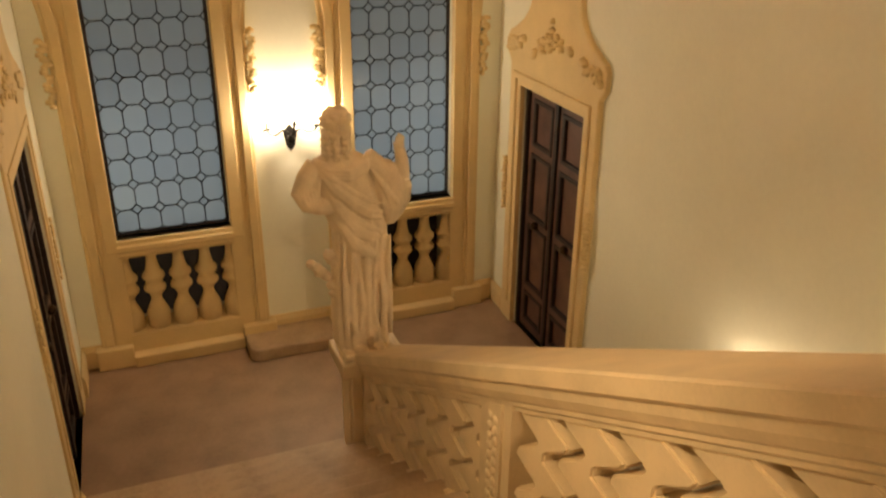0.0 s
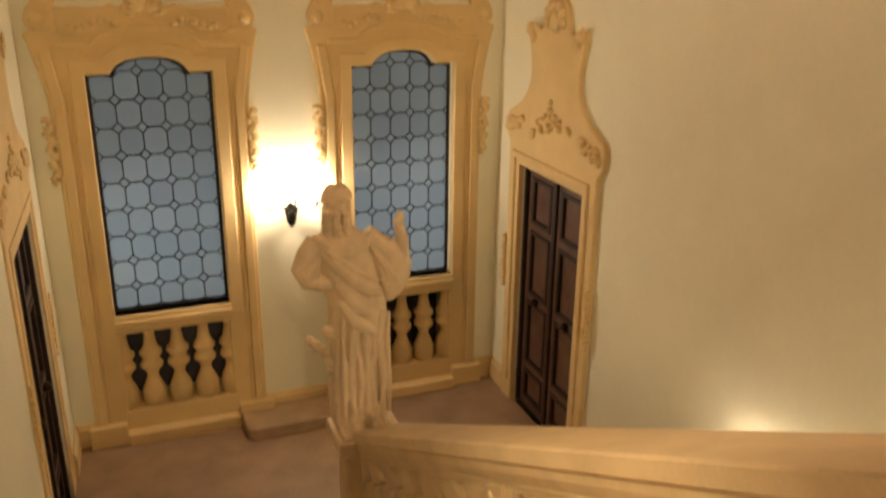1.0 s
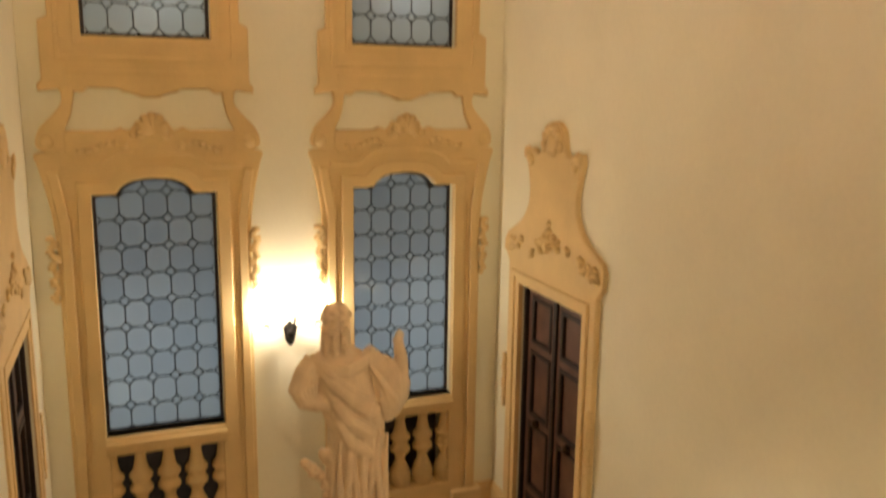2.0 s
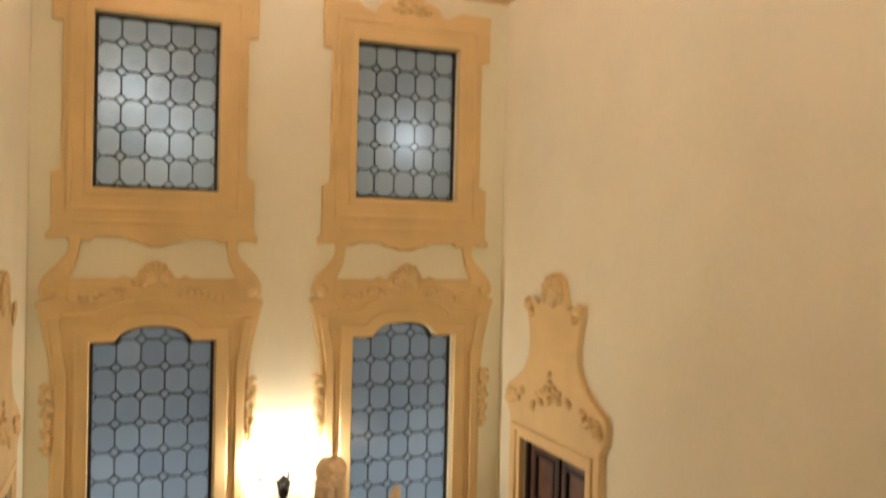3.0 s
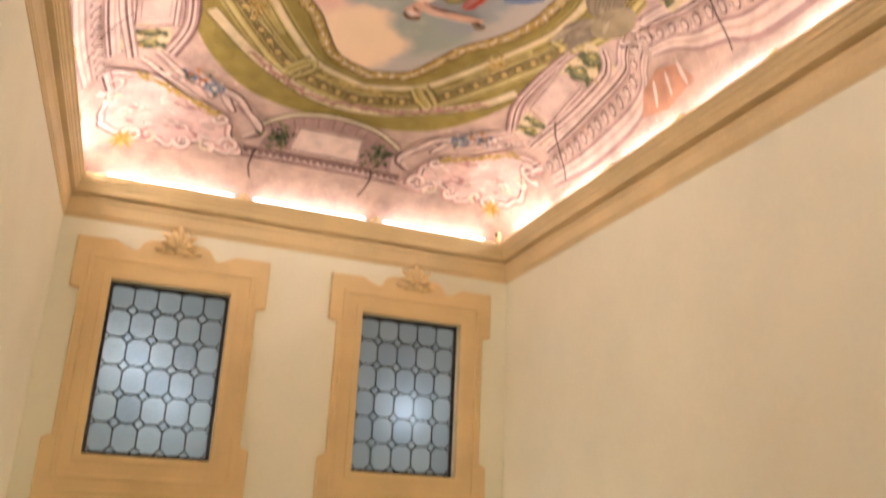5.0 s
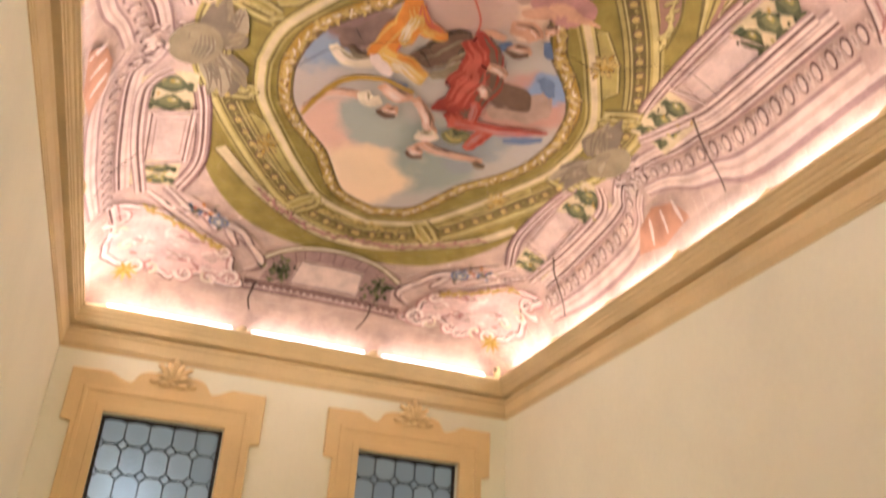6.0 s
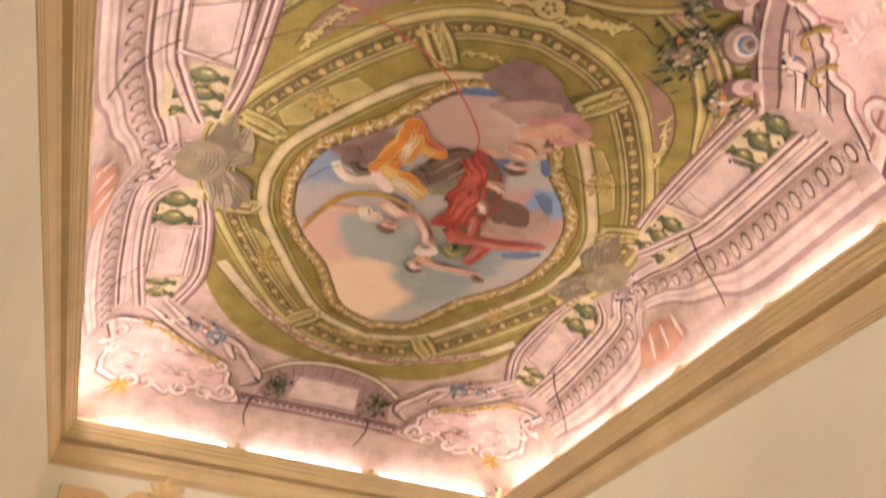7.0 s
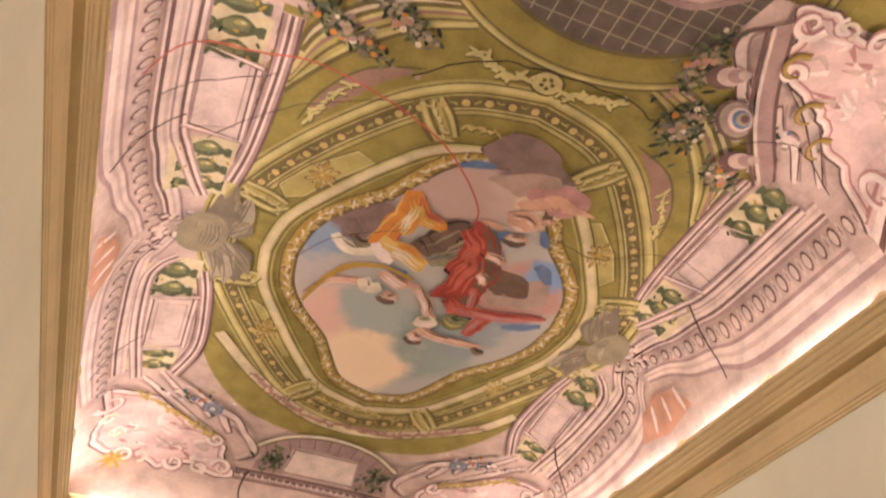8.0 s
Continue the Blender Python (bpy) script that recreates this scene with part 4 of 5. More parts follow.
def sky_material():
    """Painted sky: soft cloud masses melting into one another."""
    m = bpy.data.materials.new("fresco clouded sky")
    m.use_nodes = True
    nt = m.node_tree
    b = nt.nodes["Principled BSDF"]
    b.inputs["Roughness"].default_value = 0.85
    b.inputs["Specular IOR Level"].default_value = 0.2
    co = nt.nodes.new("ShaderNodeTexCoord")
    n1 = nt.nodes.new("ShaderNodeTexNoise")
    n1.inputs["Scale"].default_value, n1.inputs["Detail"].default_value = 4.5, 6
    nt.links.new(co.outputs["Object"], n1.inputs["Vector"])
    warp = nt.nodes.new("ShaderNodeVectorMath")
    warp.operation = "MULTIPLY_ADD"
    warp.inputs[1].default_value = (0.42, 0.42, 0.0)
    nt.links.new(n1.outputs["Color"], warp.inputs[0])
    nt.links.new(co.outputs["Object"], warp.inputs[2])
    last = None
    for s, y, r, col in ((0.0, 4.3, 0.1, (0.36, 0.33, 0.29)), (0.2, 4.85, 0.55, (0.25, 0.28, 0.25)), (-0.75, 4.45, 0.40, (0.40, 0.35, 0.32)), (-0.45, 4.80, 0.42, (0.56, 0.36, 0.29)), (-0.15, 5.20, 0.45, (0.66, 0.50, 0.34)),
                         (-0.25, 4.62, 0.32, (0.30, 0.32, 0.29)), (-0.80, 4.05, 0.26, (0.22, 0.27, 0.36)), (0.62, 4.05, 0.42, (0.40, 0.23, 0.19)), (0.70, 3.85, 0.20, (0.20, 0.27, 0.42)), (-0.15, 3.30, 0.50, (0.40, 0.28, 0.24)),
                         (0.35, 3.15, 0.45, (0.46, 0.33, 0.28)), (0.22, 2.95, 0.32, (0.20, 0.13, 0.14)), (0.42, 3.26, 0.25, (0.62, 0.47, 0.36)), (-0.60, 3.78, 0.30, (0.22, 0.14, 0.13)), (0.45, 4.62, 0.34, (0.24, 0.26, 0.27)), (0.72, 4.38, 0.14, (0.16, 0.20, 0.30))):
        d = nt.nodes.new("ShaderNodeVectorMath")
        d.operation = "SUBTRACT"
        d.inputs[1].default_value = (XC + s + 0.21, y + 0.21, 0)
        nt.links.new(warp.outputs[0], d.inputs[0])
        flat = nt.nodes.new("ShaderNodeVectorMath")
        flat.operation = "MULTIPLY"
        flat.inputs[1].default_value = (1, 1, 0)
        nt.links.new(d.outputs[0], flat.inputs[0])
        ln = nt.nodes.new("ShaderNodeVectorMath")
        ln.operation = "LENGTH"
        nt.links.new(flat.outputs[0], ln.inputs[0])
        mr = nt.nodes.new("ShaderNodeMapRange")
        mr.interpolation_type = "SMOOTHSTEP"
        mr.inputs["From Min"].default_value, mr.inputs["From Max"].default_value = r * 0.55, r * 1.0
        mr.inputs["To Min"].default_value, mr.inputs["To Max"].default_value = 1.0, 0.0
        nt.links.new(ln.outputs["Value"], mr.inputs["Value"])
        mix = nt.nodes.new("ShaderNodeMix")
        mix.data_type = "RGBA"
        nt.links.new(mr.outputs[0], mix.inputs["Factor"])
        if last:
            nt.links.new(last, mix.inputs["A"])
        else:
            mix.inputs["A"].default_value = (0.46, 0.42, 0.38, 1)
        mix.inputs["B"].default_value = (*[c * 1.25 for c in col], 1)
        last = mix.outputs["Result"]
    nt.links.new(last, b.inputs["Base Color"])
    return m


SLOT["sky"] = len(PAINT_MATS)
PAINT_MATS.append(sky_material())
FV, FF, FM = [], [], []
COAT = 0.002


def on_vault(s, y, coat):
    y = min(max(y, YF + 0.031), YB - 0.031)
    edge = min(max((abs(s) - 1.4) / 0.45, 0), 1) * (SKEW_R if s > 0 else SKEW_L) * (YB - y)
    x = min(max(XC + s - edge, XL - SKEW_L * (YB - y) + 0.031), XR - SKEW_R * (YB - y) - 0.031)
    e = 0.004
    z = vault_z(x, y)
    n = Vector(((vault_z(x + e, y) - vault_z(x - e, y)) / (2 * e), (vault_z(x, y + e) - vault_z(x, y - e)) / (2 * e), -1)).normalized() * coat * COAT
    return (x + n.x, y + n.y, z + n.z)


def face(pts, paint, coat):
    i = len(FV)
    coat += (len(FF) % 150) * 0.005
    FV.extend(on_vault(s, y, coat) for s, y in pts)
    FF.append(tuple(range(i, i + len(pts))))
    FM.append(SLOT[paint])


def patch(loop, paint, coat, step=0.05):
    """Fill an outline, broken up finely enough to follow the vault."""
    bm = bmesh.new()
    vs = [bm.verts.new((s, y, 0)) for s, y in loop]
    bm.faces.new(vs)
    bmesh.ops.triangulate(bm, faces=bm.faces[:])
    for axis, lo, hi in ((0, min(p[0] for p in loop), max(p[0] for p in loop)), (1, min(p[1] for p in loop), max(p[1] for p in loop))):
        for k in range(math.ceil(lo / step), math.floor(hi / step) + 1):
            co, no = Vector((0, 0, 0)), Vector((0, 0, 0))
            co[axis], no[axis] = k * step + 0.0007, 1
            bmesh.ops.bisect_plane(bm, geom=bm.verts[:] + bm.edges[:] + bm.faces[:], dist=1e-6, plane_co=co, plane_no=no)
    for f in bm.faces:
        face([(v.co.x, v.co.y) for v in f.verts], paint, coat)
    bm.free()


def normals(path, closed):
    n, out = len(path), []
    for i in range(n):
        a = path[i - 1] if closed or i else path[i]
        b = path[(i + 1) % n] if closed or i < n - 1 else path[i]
        dx, dy = b[0] - a[0], b[1] - a[1]
        ln = math.hypot(dx, dy) or 1
        out.append((dy / ln, -dx / ln))
    return out


def ribbon(path, offsets, paints, coat, closed=False):
    """Painted mouldings: bands between successive offsets from a path."""
    nn = normals(path, closed)
    n = len(path)
    for k, paint in enumerate(paints):
        if not paint:
            continue
        for i in range(n if closed else n - 1):
            j = (i + 1) % n
            q = [(path[a][0] + nn[a][0] * o, path[a][1] + nn[a][1] * o) for a, o in ((i, offsets[k]), (j, offsets[k]), (j, offsets[k + 1]), (i, offsets[k + 1]))]
            face(q, paint, coat)


def disc(s, y, r, paint, coat, n=10, ry=None, turn=0.0):
    ry = ry or r
    c, d = math.cos(turn), math.sin(turn)
    face([(s + r * math.cos(t) * c - ry * math.sin(t) * d, y + r * math.cos(t) * d + ry * math.sin(t) * c) for t in [6.28319 * k / n for k in range(n)]], paint, coat)


def resample(path, gap, closed=False):
    pts = list(path) + ([path[0]] if closed else [])
    out, left_over = [], 0.0
    for (a, b), (c, d) in zip(pts, pts[1:]):
        ln = math.hypot(c - a, d - b)
        t = left_over
        while t < ln:
            out.append((a + (c - a) * t / ln, b + (d - b) * t / ln, math.atan2(d - b, c - a)))
            t += gap
        left_over = t - ln
    return out


def beads(path, gap, r, coat, light, dark, closed=False, offset=0.0):
    for s, y, a in resample(path, gap, closed):
        s, y = s + math.sin(a) * offset, y - math.cos(a) * offset
        disc(s, y, r, dark, coat, 9)
        disc(s + r * 0.05, y + r * 0.08, r * 0.74, light, coat + 1, 9)


def curls(path, gap, size, coat, paint, dark, closed=False, seed=1):
    """Loose leaf work painted along a path."""
    rnd = random.Random(seed)
    for k, (s, y, a) in enumerate(resample(path, gap, closed)):
        for m in range(3):
            t = a + rnd.uniform(-1.1, 1.1) + (math.pi if m == 2 else 0)
            r = size * rnd.uniform(0.6, 1.2)
            cs, cy = s + math.cos(t) * r * 0.6, y + math.sin(t) * r * 0.6
            disc(cs + 0.006, cy + 0.008, r * 0.8, dark, coat, 7, r * 0.34, t)
            disc(cs, cy, r * 0.7, paint, coat + 1, 7, r * 0.24, t)


def stroke(points, widths, paint, coat, n=5):
    """A brush stroke of changing width through a few points."""
    p = curve(points, n)
    nn = normals(p, False)
    w = [widths[0] + (widths[1] - widths[0]) * i / (len(p) - 1) for i in range(len(p))] if len(widths) == 2 else \
        [widths[1] - (widths[1] - (widths[0] if i < len(p) / 2 else widths[2])) * abs(2 * i / (len(p) - 1) - 1) for i in range(len(p))]
    for i in range(len(p) - 1):
        face([(p[i][0] + nn[i][0] * w[i], p[i][1] + nn[i][1] * w[i]), (p[i + 1][0] + nn[i + 1][0] * w[i + 1], p[i + 1][1] + nn[i + 1][1] * w[i + 1]),
              (p[i + 1][0] - nn[i + 1][0] * w[i + 1], p[i + 1][1] - nn[i + 1][1] * w[i + 1]), (p[i][0] - nn[i][0] * w[i], p[i][1] - nn[i][1] * w[i])], paint, coat)


def ring(quarter, cy, cs=0.0):
    """A closed outline symmetric in both directions from a quarter (s, dy), from (0, +) to (+, 0)."""
    q = curve(quarter, 6)
    a = [(s, cy + d) for s, d in q]
    b = [(s, cy - d) for s, d in reversed(q[:-1])]
    half = a + b
    return [(cs + s, y) for s, y in (half + [(-s, y) for s, y in reversed(half[1:-1])])[::-1]]


def wobble(loop, amount, k=5.0, seed=0.0):
    return [(s + amount * noise.noise(Vector((s * k, y * k, seed))), y + amount * noise.noise(Vector((s * k, y * k, seed + 7)))) for s, y in loop]


# ground and olive field
ny, nx = 170, 64
for j in range(ny):
    for i in range(nx):
        f = lambda k, n: 0.5 - 0.5 * math.cos(math.pi * k / n)
        s0, s1 = [(-0.5 + f(k, nx)) * (XR - XL + 0.4) for k in (i, i + 1)]
        y0, y1 = [YF + (YB - YF) * f(k, ny) for k in (j, j + 1)]
        face([(s0, y0), (s0, y1), (s1, y1), (s1, y0)], "strip" if abs(s0 + s1) > 3.92 or y1 > 6.93 else "ground", 0)
FIELD = ring([(0, 2.12), (0.5, 2.10), (0.92, 1.92), (1.26, 1.48), (1.40, 0.85), (1.40, 0.0)], 4.10)
patch(FIELD, "olive", 1)
patch([(-1.42, 4.2), (-1.42, 1.7), (-1.1, 0.4), (1.1, 0.4), (1.42, 1.7), (1.42, 4.2)], "olive", 2)

# medallion: sky, gilt leaf band, pale ridge
MED = ring([(0, 1.24), (0.27, 1.14), (0.43, 0.90), (0.53, 0.73), (0.75, 0.50), (0.88, 0.28), (0.93, 0.0)], 4.30, 0.05)
patch(MED, "sky", 8)
ribbon(MED, [-0.010, 0.004, 0.02, 0.10, 0.112], ["brown", "olive_dark", "gold", "olive_dark"], 6.5, True)
MED2 = [(s + n[0] * 0.055, y + n[1] * 0.055) for (s, y), n in zip(MED, normals(MED, True))]
curls(MED2, 0.038, 0.046, 8, "gold_light", "brown", True, 4)
curls(MED2, 0.09, 0.03, 9.5, "cream", "gold", True, 14)
RIDGE = ring([(0, 1.43), (0.42, 1.29), (0.67, 1.03), (0.90, 0.70), (1.11, 0.34), (1.17, 0.0)], 4.34, 0.06)
ribbon(RIDGE, [-0.085, -0.07, -0.055, -0.045, 0.0, 0.018, 0.03], ["olive_light", "olive_dark", "olive_light", "wall_light", "olive_pale", "olive_dark"], 6.2, True)
# outer beaded moulding
BEAD = ring([(0, 1.66), (0.35, 1.58), (0.62, 1.42), (0.84, 1.18), (1.05, 0.90), (1.25, 0.58), (1.40, 0.25), (1.42, 0.0)], 4.25, 0.04)
ribbon(BEAD, [-0.10, -0.088, -0.065, -0.052, -0.042, 0.042, 0.052, 0.068, 0.085, 0.12, 0.132, 0.15], ["olive_dark", "olive_light", "olive_dark", "olive_pale", "olive_dark", "olive_light", "olive_dark", "olive_light", "olive_pale", "olive_dark", "olive_light"], 4, True)
beads(BEAD, 0.128, 0.034, 6, "gold_light", "brown", True)
curls(BEAD, 0.064, 0.022, 5.2, "olive_light", "olive_dark", True, 17)
# cream leaf band on the window side of the bead moulding
CREAM = curve([(-1.20, 5.30), (-0.90, 5.62), (-0.58, 5.86), (-0.20, 6.02), (0.22, 6.02), (0.60, 5.89), (1.02, 5.66), (1.24, 5.40)], 8)
ribbon(CREAM[::-1], [-0.05, -0.04, 0.045, 0.06], ["olive_dark", "wall_light", "olive_dark"], 5)
curls([p for i, p in enumerate(CREAM) if 8 < i < 24 or 34 < i < 50], 0.05, 0.04, 7, "pink_dark", "olive_dark", False, 31)
# raised panels with rosettes between the ridge and the beads
for sg, sy, c in ((-1, -1, (-0.93, 3.56)), (1, -1, (0.92, 3.50)), (-1, 1, (-0.90, 5.14)), (1, 1, (0.93, 5.12))):
    p = [(c[0] + sg * a, c[1] + sy * b) for a, b in ((-0.26, 0.22), (-0.14, 0.27), (0.08, 0.05), (0.22, -0.18), (0.16, -0.27), (0.06, -0.22), (-0.10, 0.02))]
    p = p if sg * sy > 0 else p[::-1]
    patch(p, "olive_light", 3)
    ribbon(p, [-0.016, -0.004, 0.008], ["olive_dark", "olive_pale"], 5, True)
    for k in range(12):
        t = 6.283 * k / 12
        r = 0.05 + 0.025 * (k % 2)
        disc(c[0] + r * math.cos(t), c[1] + r * 1.3 * math.sin(t), 0.036, "brown", 6, 7, 0.016, t)
        disc(c[0] + r * 0.92 * math.cos(t), c[1] + r * 1.2 * math.sin(t), 0.03, "gold_light" if k % 3 else "gold", 7, 7, 0.012, t)
    disc(c[0], c[1], 0.026, "gold", 8)
    disc(c[0] - 0.005, c[1] - 0.006, 0.014, "gold_light", 9)
    # scrolled ribs that cross from the ridge to the beads
    for e0, e1 in (((0.42, 1.31), (0.60, 1.52)), ((1.13, 0.36), (1.40, 0.42))):
        e0, e1 = (0.05 + sg * e0[0], 4.30 + sy * e0[1]), (0.05 + sg * e1[0], 4.28 + sy * e1[1])
        nx_, ny_ = (e1[1] - e0[1]), -(e1[0] - e0[0])
        ln = math.hypot(nx_, ny_)
        nx_, ny_ = nx_ / ln, ny_ / ln
        stroke([e0, e1], (0.085, 0.10), "olive", 5.4, 4)
        for o, c2, w in ((-0.08, "olive_dark", 0.010), (-0.06, "olive_pale", 0.012), (-0.02, "olive_light", 0.018), (0.02, "olive_dark", 0.008), (0.045, "olive_pale", 0.014), (0.075, "olive_dark", 0.012)):
            stroke([(e0[0] + nx_ * o, e0[1] + ny_ * o), ((e0[0] + e1[0]) / 2 + nx_ * o * 1.25, (e0[1] + e1[1]) / 2 + ny_ * o * 1.25), (e1[0] + nx_ * o, e1[1] + ny_ * o)], (w, w), c2, 6.6, 4)
        curls([e0, e1], 0.06, 0.045, 7.4, "olive_pale", "olive_dark", False, 9)
curls([(-0.35, 5.76), (0.35, 5.78)], 0.06, 0.04, 7, "gold_light", "olive_dark", False, 3)
curls([(-0.3, 2.84), (0.15, 2.80)], 0.06, 0.04, 7, "gold_light", "olive_dark", False, 6)

# clouds and drapery inside the medallion, as loose plain shapes
def cloud(s, y, rs, ry, paint, coat, seed):
    patch(wobble([(s + rs * math.cos(t), y + ry * math.sin(t)) for t in [6.283 * k / 28 for k in range(28)]], 0.13, 5, seed), paint, coat)


cloud(0.08, 2.92, 0.24, 0.15, "cloud_dark", 11, 3)
cloud(0.22, 3.02, 0.22, 0.13, "cloud_dark", 11.6, 5)
cloud(0.30, 3.12, 0.28, 0.11, "cloud", 12.2, 9)
cloud(0.48, 3.16, 0.24, 0.10, "pink_dark", 12.8, 12)
cloud(0.46, 3.20, 0.20, 0.06, "skin", 13.3, 15)
cloud(0.62, 4.05, 0.24, 0.17, "cloud", 9.6, 21)
cloud(0.50, 4.02, 0.16, 0.11, "brown", 10.1, 22)
cloud(-0.60, 3.88, 0.14, 0.07, "cloud_dark", 10.6, 23)
for pts, w, paint, coat in (
        ([(-0.68, 3.97), (-0.56, 3.84), (-0.47, 3.62)], (0.04, 0.08, 0.04), "cloud_dark", 12),
        ([(-0.72, 4.00), (-0.60, 4.09), (-0.44, 4.05)], (0.03, 0.06, 0.04), "cream", 12),
        ([(-0.62, 3.96), (-0.54, 4.02), (-0.46, 3.98)], (0.02, 0.04, 0.02), "brown", 12.6),
        ([(-0.38, 3.43), (-0.35, 3.62), (-0.40, 3.82), (-0.46, 4.00)], (0.05, 0.10, 0.05), "orange", 13),
        ([(-0.37, 3.46), (-0.26, 3.60), (-0.16, 3.66), (-0.08, 3.64)], (0.04, 0.07, 0.03), "orange", 13.4),
        ([(-0.30, 3.55), (-0.31, 3.70), (-0.33, 3.82)], (0.03, 0.06, 0.02), "yellow", 14),
        ([(-0.44, 3.94), (-0.33, 3.98), (-0.20, 4.00), (-0.08, 4.07)], (0.06, 0.09, 0.05), "yellow", 14),
        ([(-0.46, 3.98), (-0.38, 4.06), (-0.30, 4.10)], (0.03, 0.05, 0.03), "pink_light", 14.8),
        ([(-0.20, 3.92), (-0.10, 3.80), (0.02, 3.66), (0.10, 3.62)], (0.07, 0.13, 0.07), "brown", 12.5),
        ([(-0.06, 4.02), (0.03, 3.94), (0.08, 3.82)], (0.03, 0.05, 0.02), "grey", 13),
        ([(-0.74, 4.68), (-0.66, 4.48), (-0.54, 4.40), (-0.42, 4.38)], (0.018, 0.034, 0.04), "skin", 13),
        ([(-0.74, 4.72), (-0.67, 4.46), (-0.54, 4.25), (-0.32, 4.17), (-0.10, 4.21)], (0.012, 0.026, 0.014), "gold", 15),
        ([(-0.42, 4.33), (-0.36, 4.40), (-0.28, 4.36)], (0.04, 0.06, 0.04), "cream", 14),
        ([(-0.34, 4.16), (-0.24, 4.18), (-0.16, 4.16)], (0.025, 0.035, 0.02), "blue", 14.2),
        ([(-0.30, 4.20), (-0.20, 4.27), (-0.10, 4.31)], (0.05, 0.08, 0.06), "skin", 13.6),
        ([(-0.25, 4.42), (-0.19, 4.45), (-0.14, 4.42)], (0.045, 0.062, 0.04), "skin", 15),
        ([(-0.27, 4.46), (-0.20, 4.50), (-0.14, 4.48)], (0.02, 0.03, 0.02), "brown", 16),
        ([(-0.08, 4.26), (0.04, 4.36), (0.10, 4.46), (0.15, 4.55)], (0.035, 0.045, 0.04), "skin", 14),
        ([(0.06, 3.58), (0.16, 3.68), (0.20, 3.86), (0.16, 4.08)], (0.07, 0.13, 0.12), "red", 14),
        ([(0.20, 3.72), (0.26, 3.90), (0.24, 4.10), (0.20, 4.30)], (0.08, 0.15, 0.13), "red", 14.5),
        ([(0.20, 4.26), (0.30, 4.34), (0.40, 4.30)], (0.08, 0.10, 0.05), "red", 15),
        ([(0.22, 4.38), (0.40, 4.36), (0.60, 4.33), (0.78, 4.28), (0.90, 4.22)], (0.06, 0.05, 0.012), "red_light", 15),
        ([(0.50, 4.38), (0.48, 4.50), (0.44, 4.62)], (0.06, 0.06, 0.03), "red_light", 16),
        ([(0.30, 4.12), (0.36, 4.24), (0.36, 4.34)], (0.02, 0.045, 0.02), "red_light", 16),
        ([(0.24, 3.78), (0.32, 3.78), (0.39, 3.82)], (0.03, 0.04, 0.02), "skin", 16),
        ([(0.27, 3.98), (0.32, 4.00), (0.34, 4.07)], (0.03, 0.04, 0.025), "skin", 16),
        ([(0.24, 4.48), (0.32, 4.52), (0.42, 4.48)], (0.05, 0.085, 0.05), "green_mid", 14),
        ([(0.06, 4.60), (0.14, 4.60), (0.20, 4.54)], (0.04, 0.07, 0.04), "cream", 15),
        ([(0.12, 4.66), (0.22, 4.71), (0.40, 4.72), (0.62, 4.70)], (0.05, 0.045, 0.02), "skin", 15),
        ([(0.06, 4.74), (0.12, 4.78), (0.18, 4.78)], (0.04, 0.05, 0.03), "skin", 15.6),
        ([(0.06, 4.80), (0.12, 4.84), (0.19, 4.83)], (0.02, 0.03, 0.018), "brown", 16),
        ([(0.56, 4.72), (0.62, 4.76), (0.66, 4.74)], (0.02, 0.035, 0.015), "brown", 16),
        ([(0.06, 3.55), (0.14, 3.51), (0.24, 3.52)], (0.02, 0.03, 0.025), "skin", 13),
        ([(0.22, 3.42), (0.32, 3.40), (0.42, 3.44)], (0.05, 0.075, 0.05), "skin", 13.5),
        ([(0.29, 3.55), (0.35, 3.58), (0.42, 3.54)], (0.03, 0.055, 0.03), "skin", 14.4),
        ([(0.28, 3.60), (0.36, 3.62), (0.43, 3.58)], (0.015, 0.03, 0.015), "brown", 15),
        ([(0.42, 3.36), (0.47, 3.34), (0.50, 3.36)], (0.03, 0.045, 0.03), "skin", 14.6),
        ([(0.42, 3.32), (0.48, 3.30)], (0.02, 0.02), "brown", 15),
        ([(0.20, 3.64), (0.26, 3.58), (0.30, 3.54)], (0.02, 0.04, 0.02), "blue", 13),
        ([(0.48, 3.44), (0.54, 3.52), (0.58, 3.56)], (0.02, 0.03, 0.015), "blue", 13),
        ([(-0.22, 3.13), (-0.12, 3.08), (-0.02, 3.06)], (0.015, 0.035, 0.02), "blue", 12),
        ([(0.60, 3.74), (0.68, 3.80), (0.76, 3.90)], (0.03, 0.05, 0.02), "blue", 10),
        ([(0.66, 4.44), (0.80, 4.38), (0.92, 4.32)], (0.02, 0.04, 0.02), "blue", 10)):
    tone = {"orange": ("yellow", "red_light"), "yellow": ("cream", "orange"), "red": ("red_light", "brown"), "red_light": ("pink_dark", "red"), "skin": ("pink_light", "brown"), "brown": ("grey", "line"), "cream": ("pink_light", "grey"), "green_mid": ("olive_light", "green_dark")}.get(paint)
    dense = curve(pts, 4)
    k = max(w) / 0.1
    wav = [(s + 0.03 * k * noise.noise(Vector((s * 14, y * 14, coat))), y + 0.03 * k * noise.noise(Vector((s * 14, y * 14, coat + 9)))) for s, y in dense]
    stroke(wav, w, paint, coat, 2)
    if tone and max(w) > 0.03:
        for f, tn, ww in ((0.45, tone[1], 0.18), (-0.35, tone[0], 0.22), (0.75, tone[1], 0.12), (-0.7, tone[0], 0.10), (0.05, tone[0], 0.08)):
            off = [(s + nx * max(w) * f + 0.012 * noise.noise(Vector((s * 20, y * 20, f * 9))), y + ny_ * max(w) * f) for (s, y), (nx, ny_) in zip(wav, normals(wav, False))]
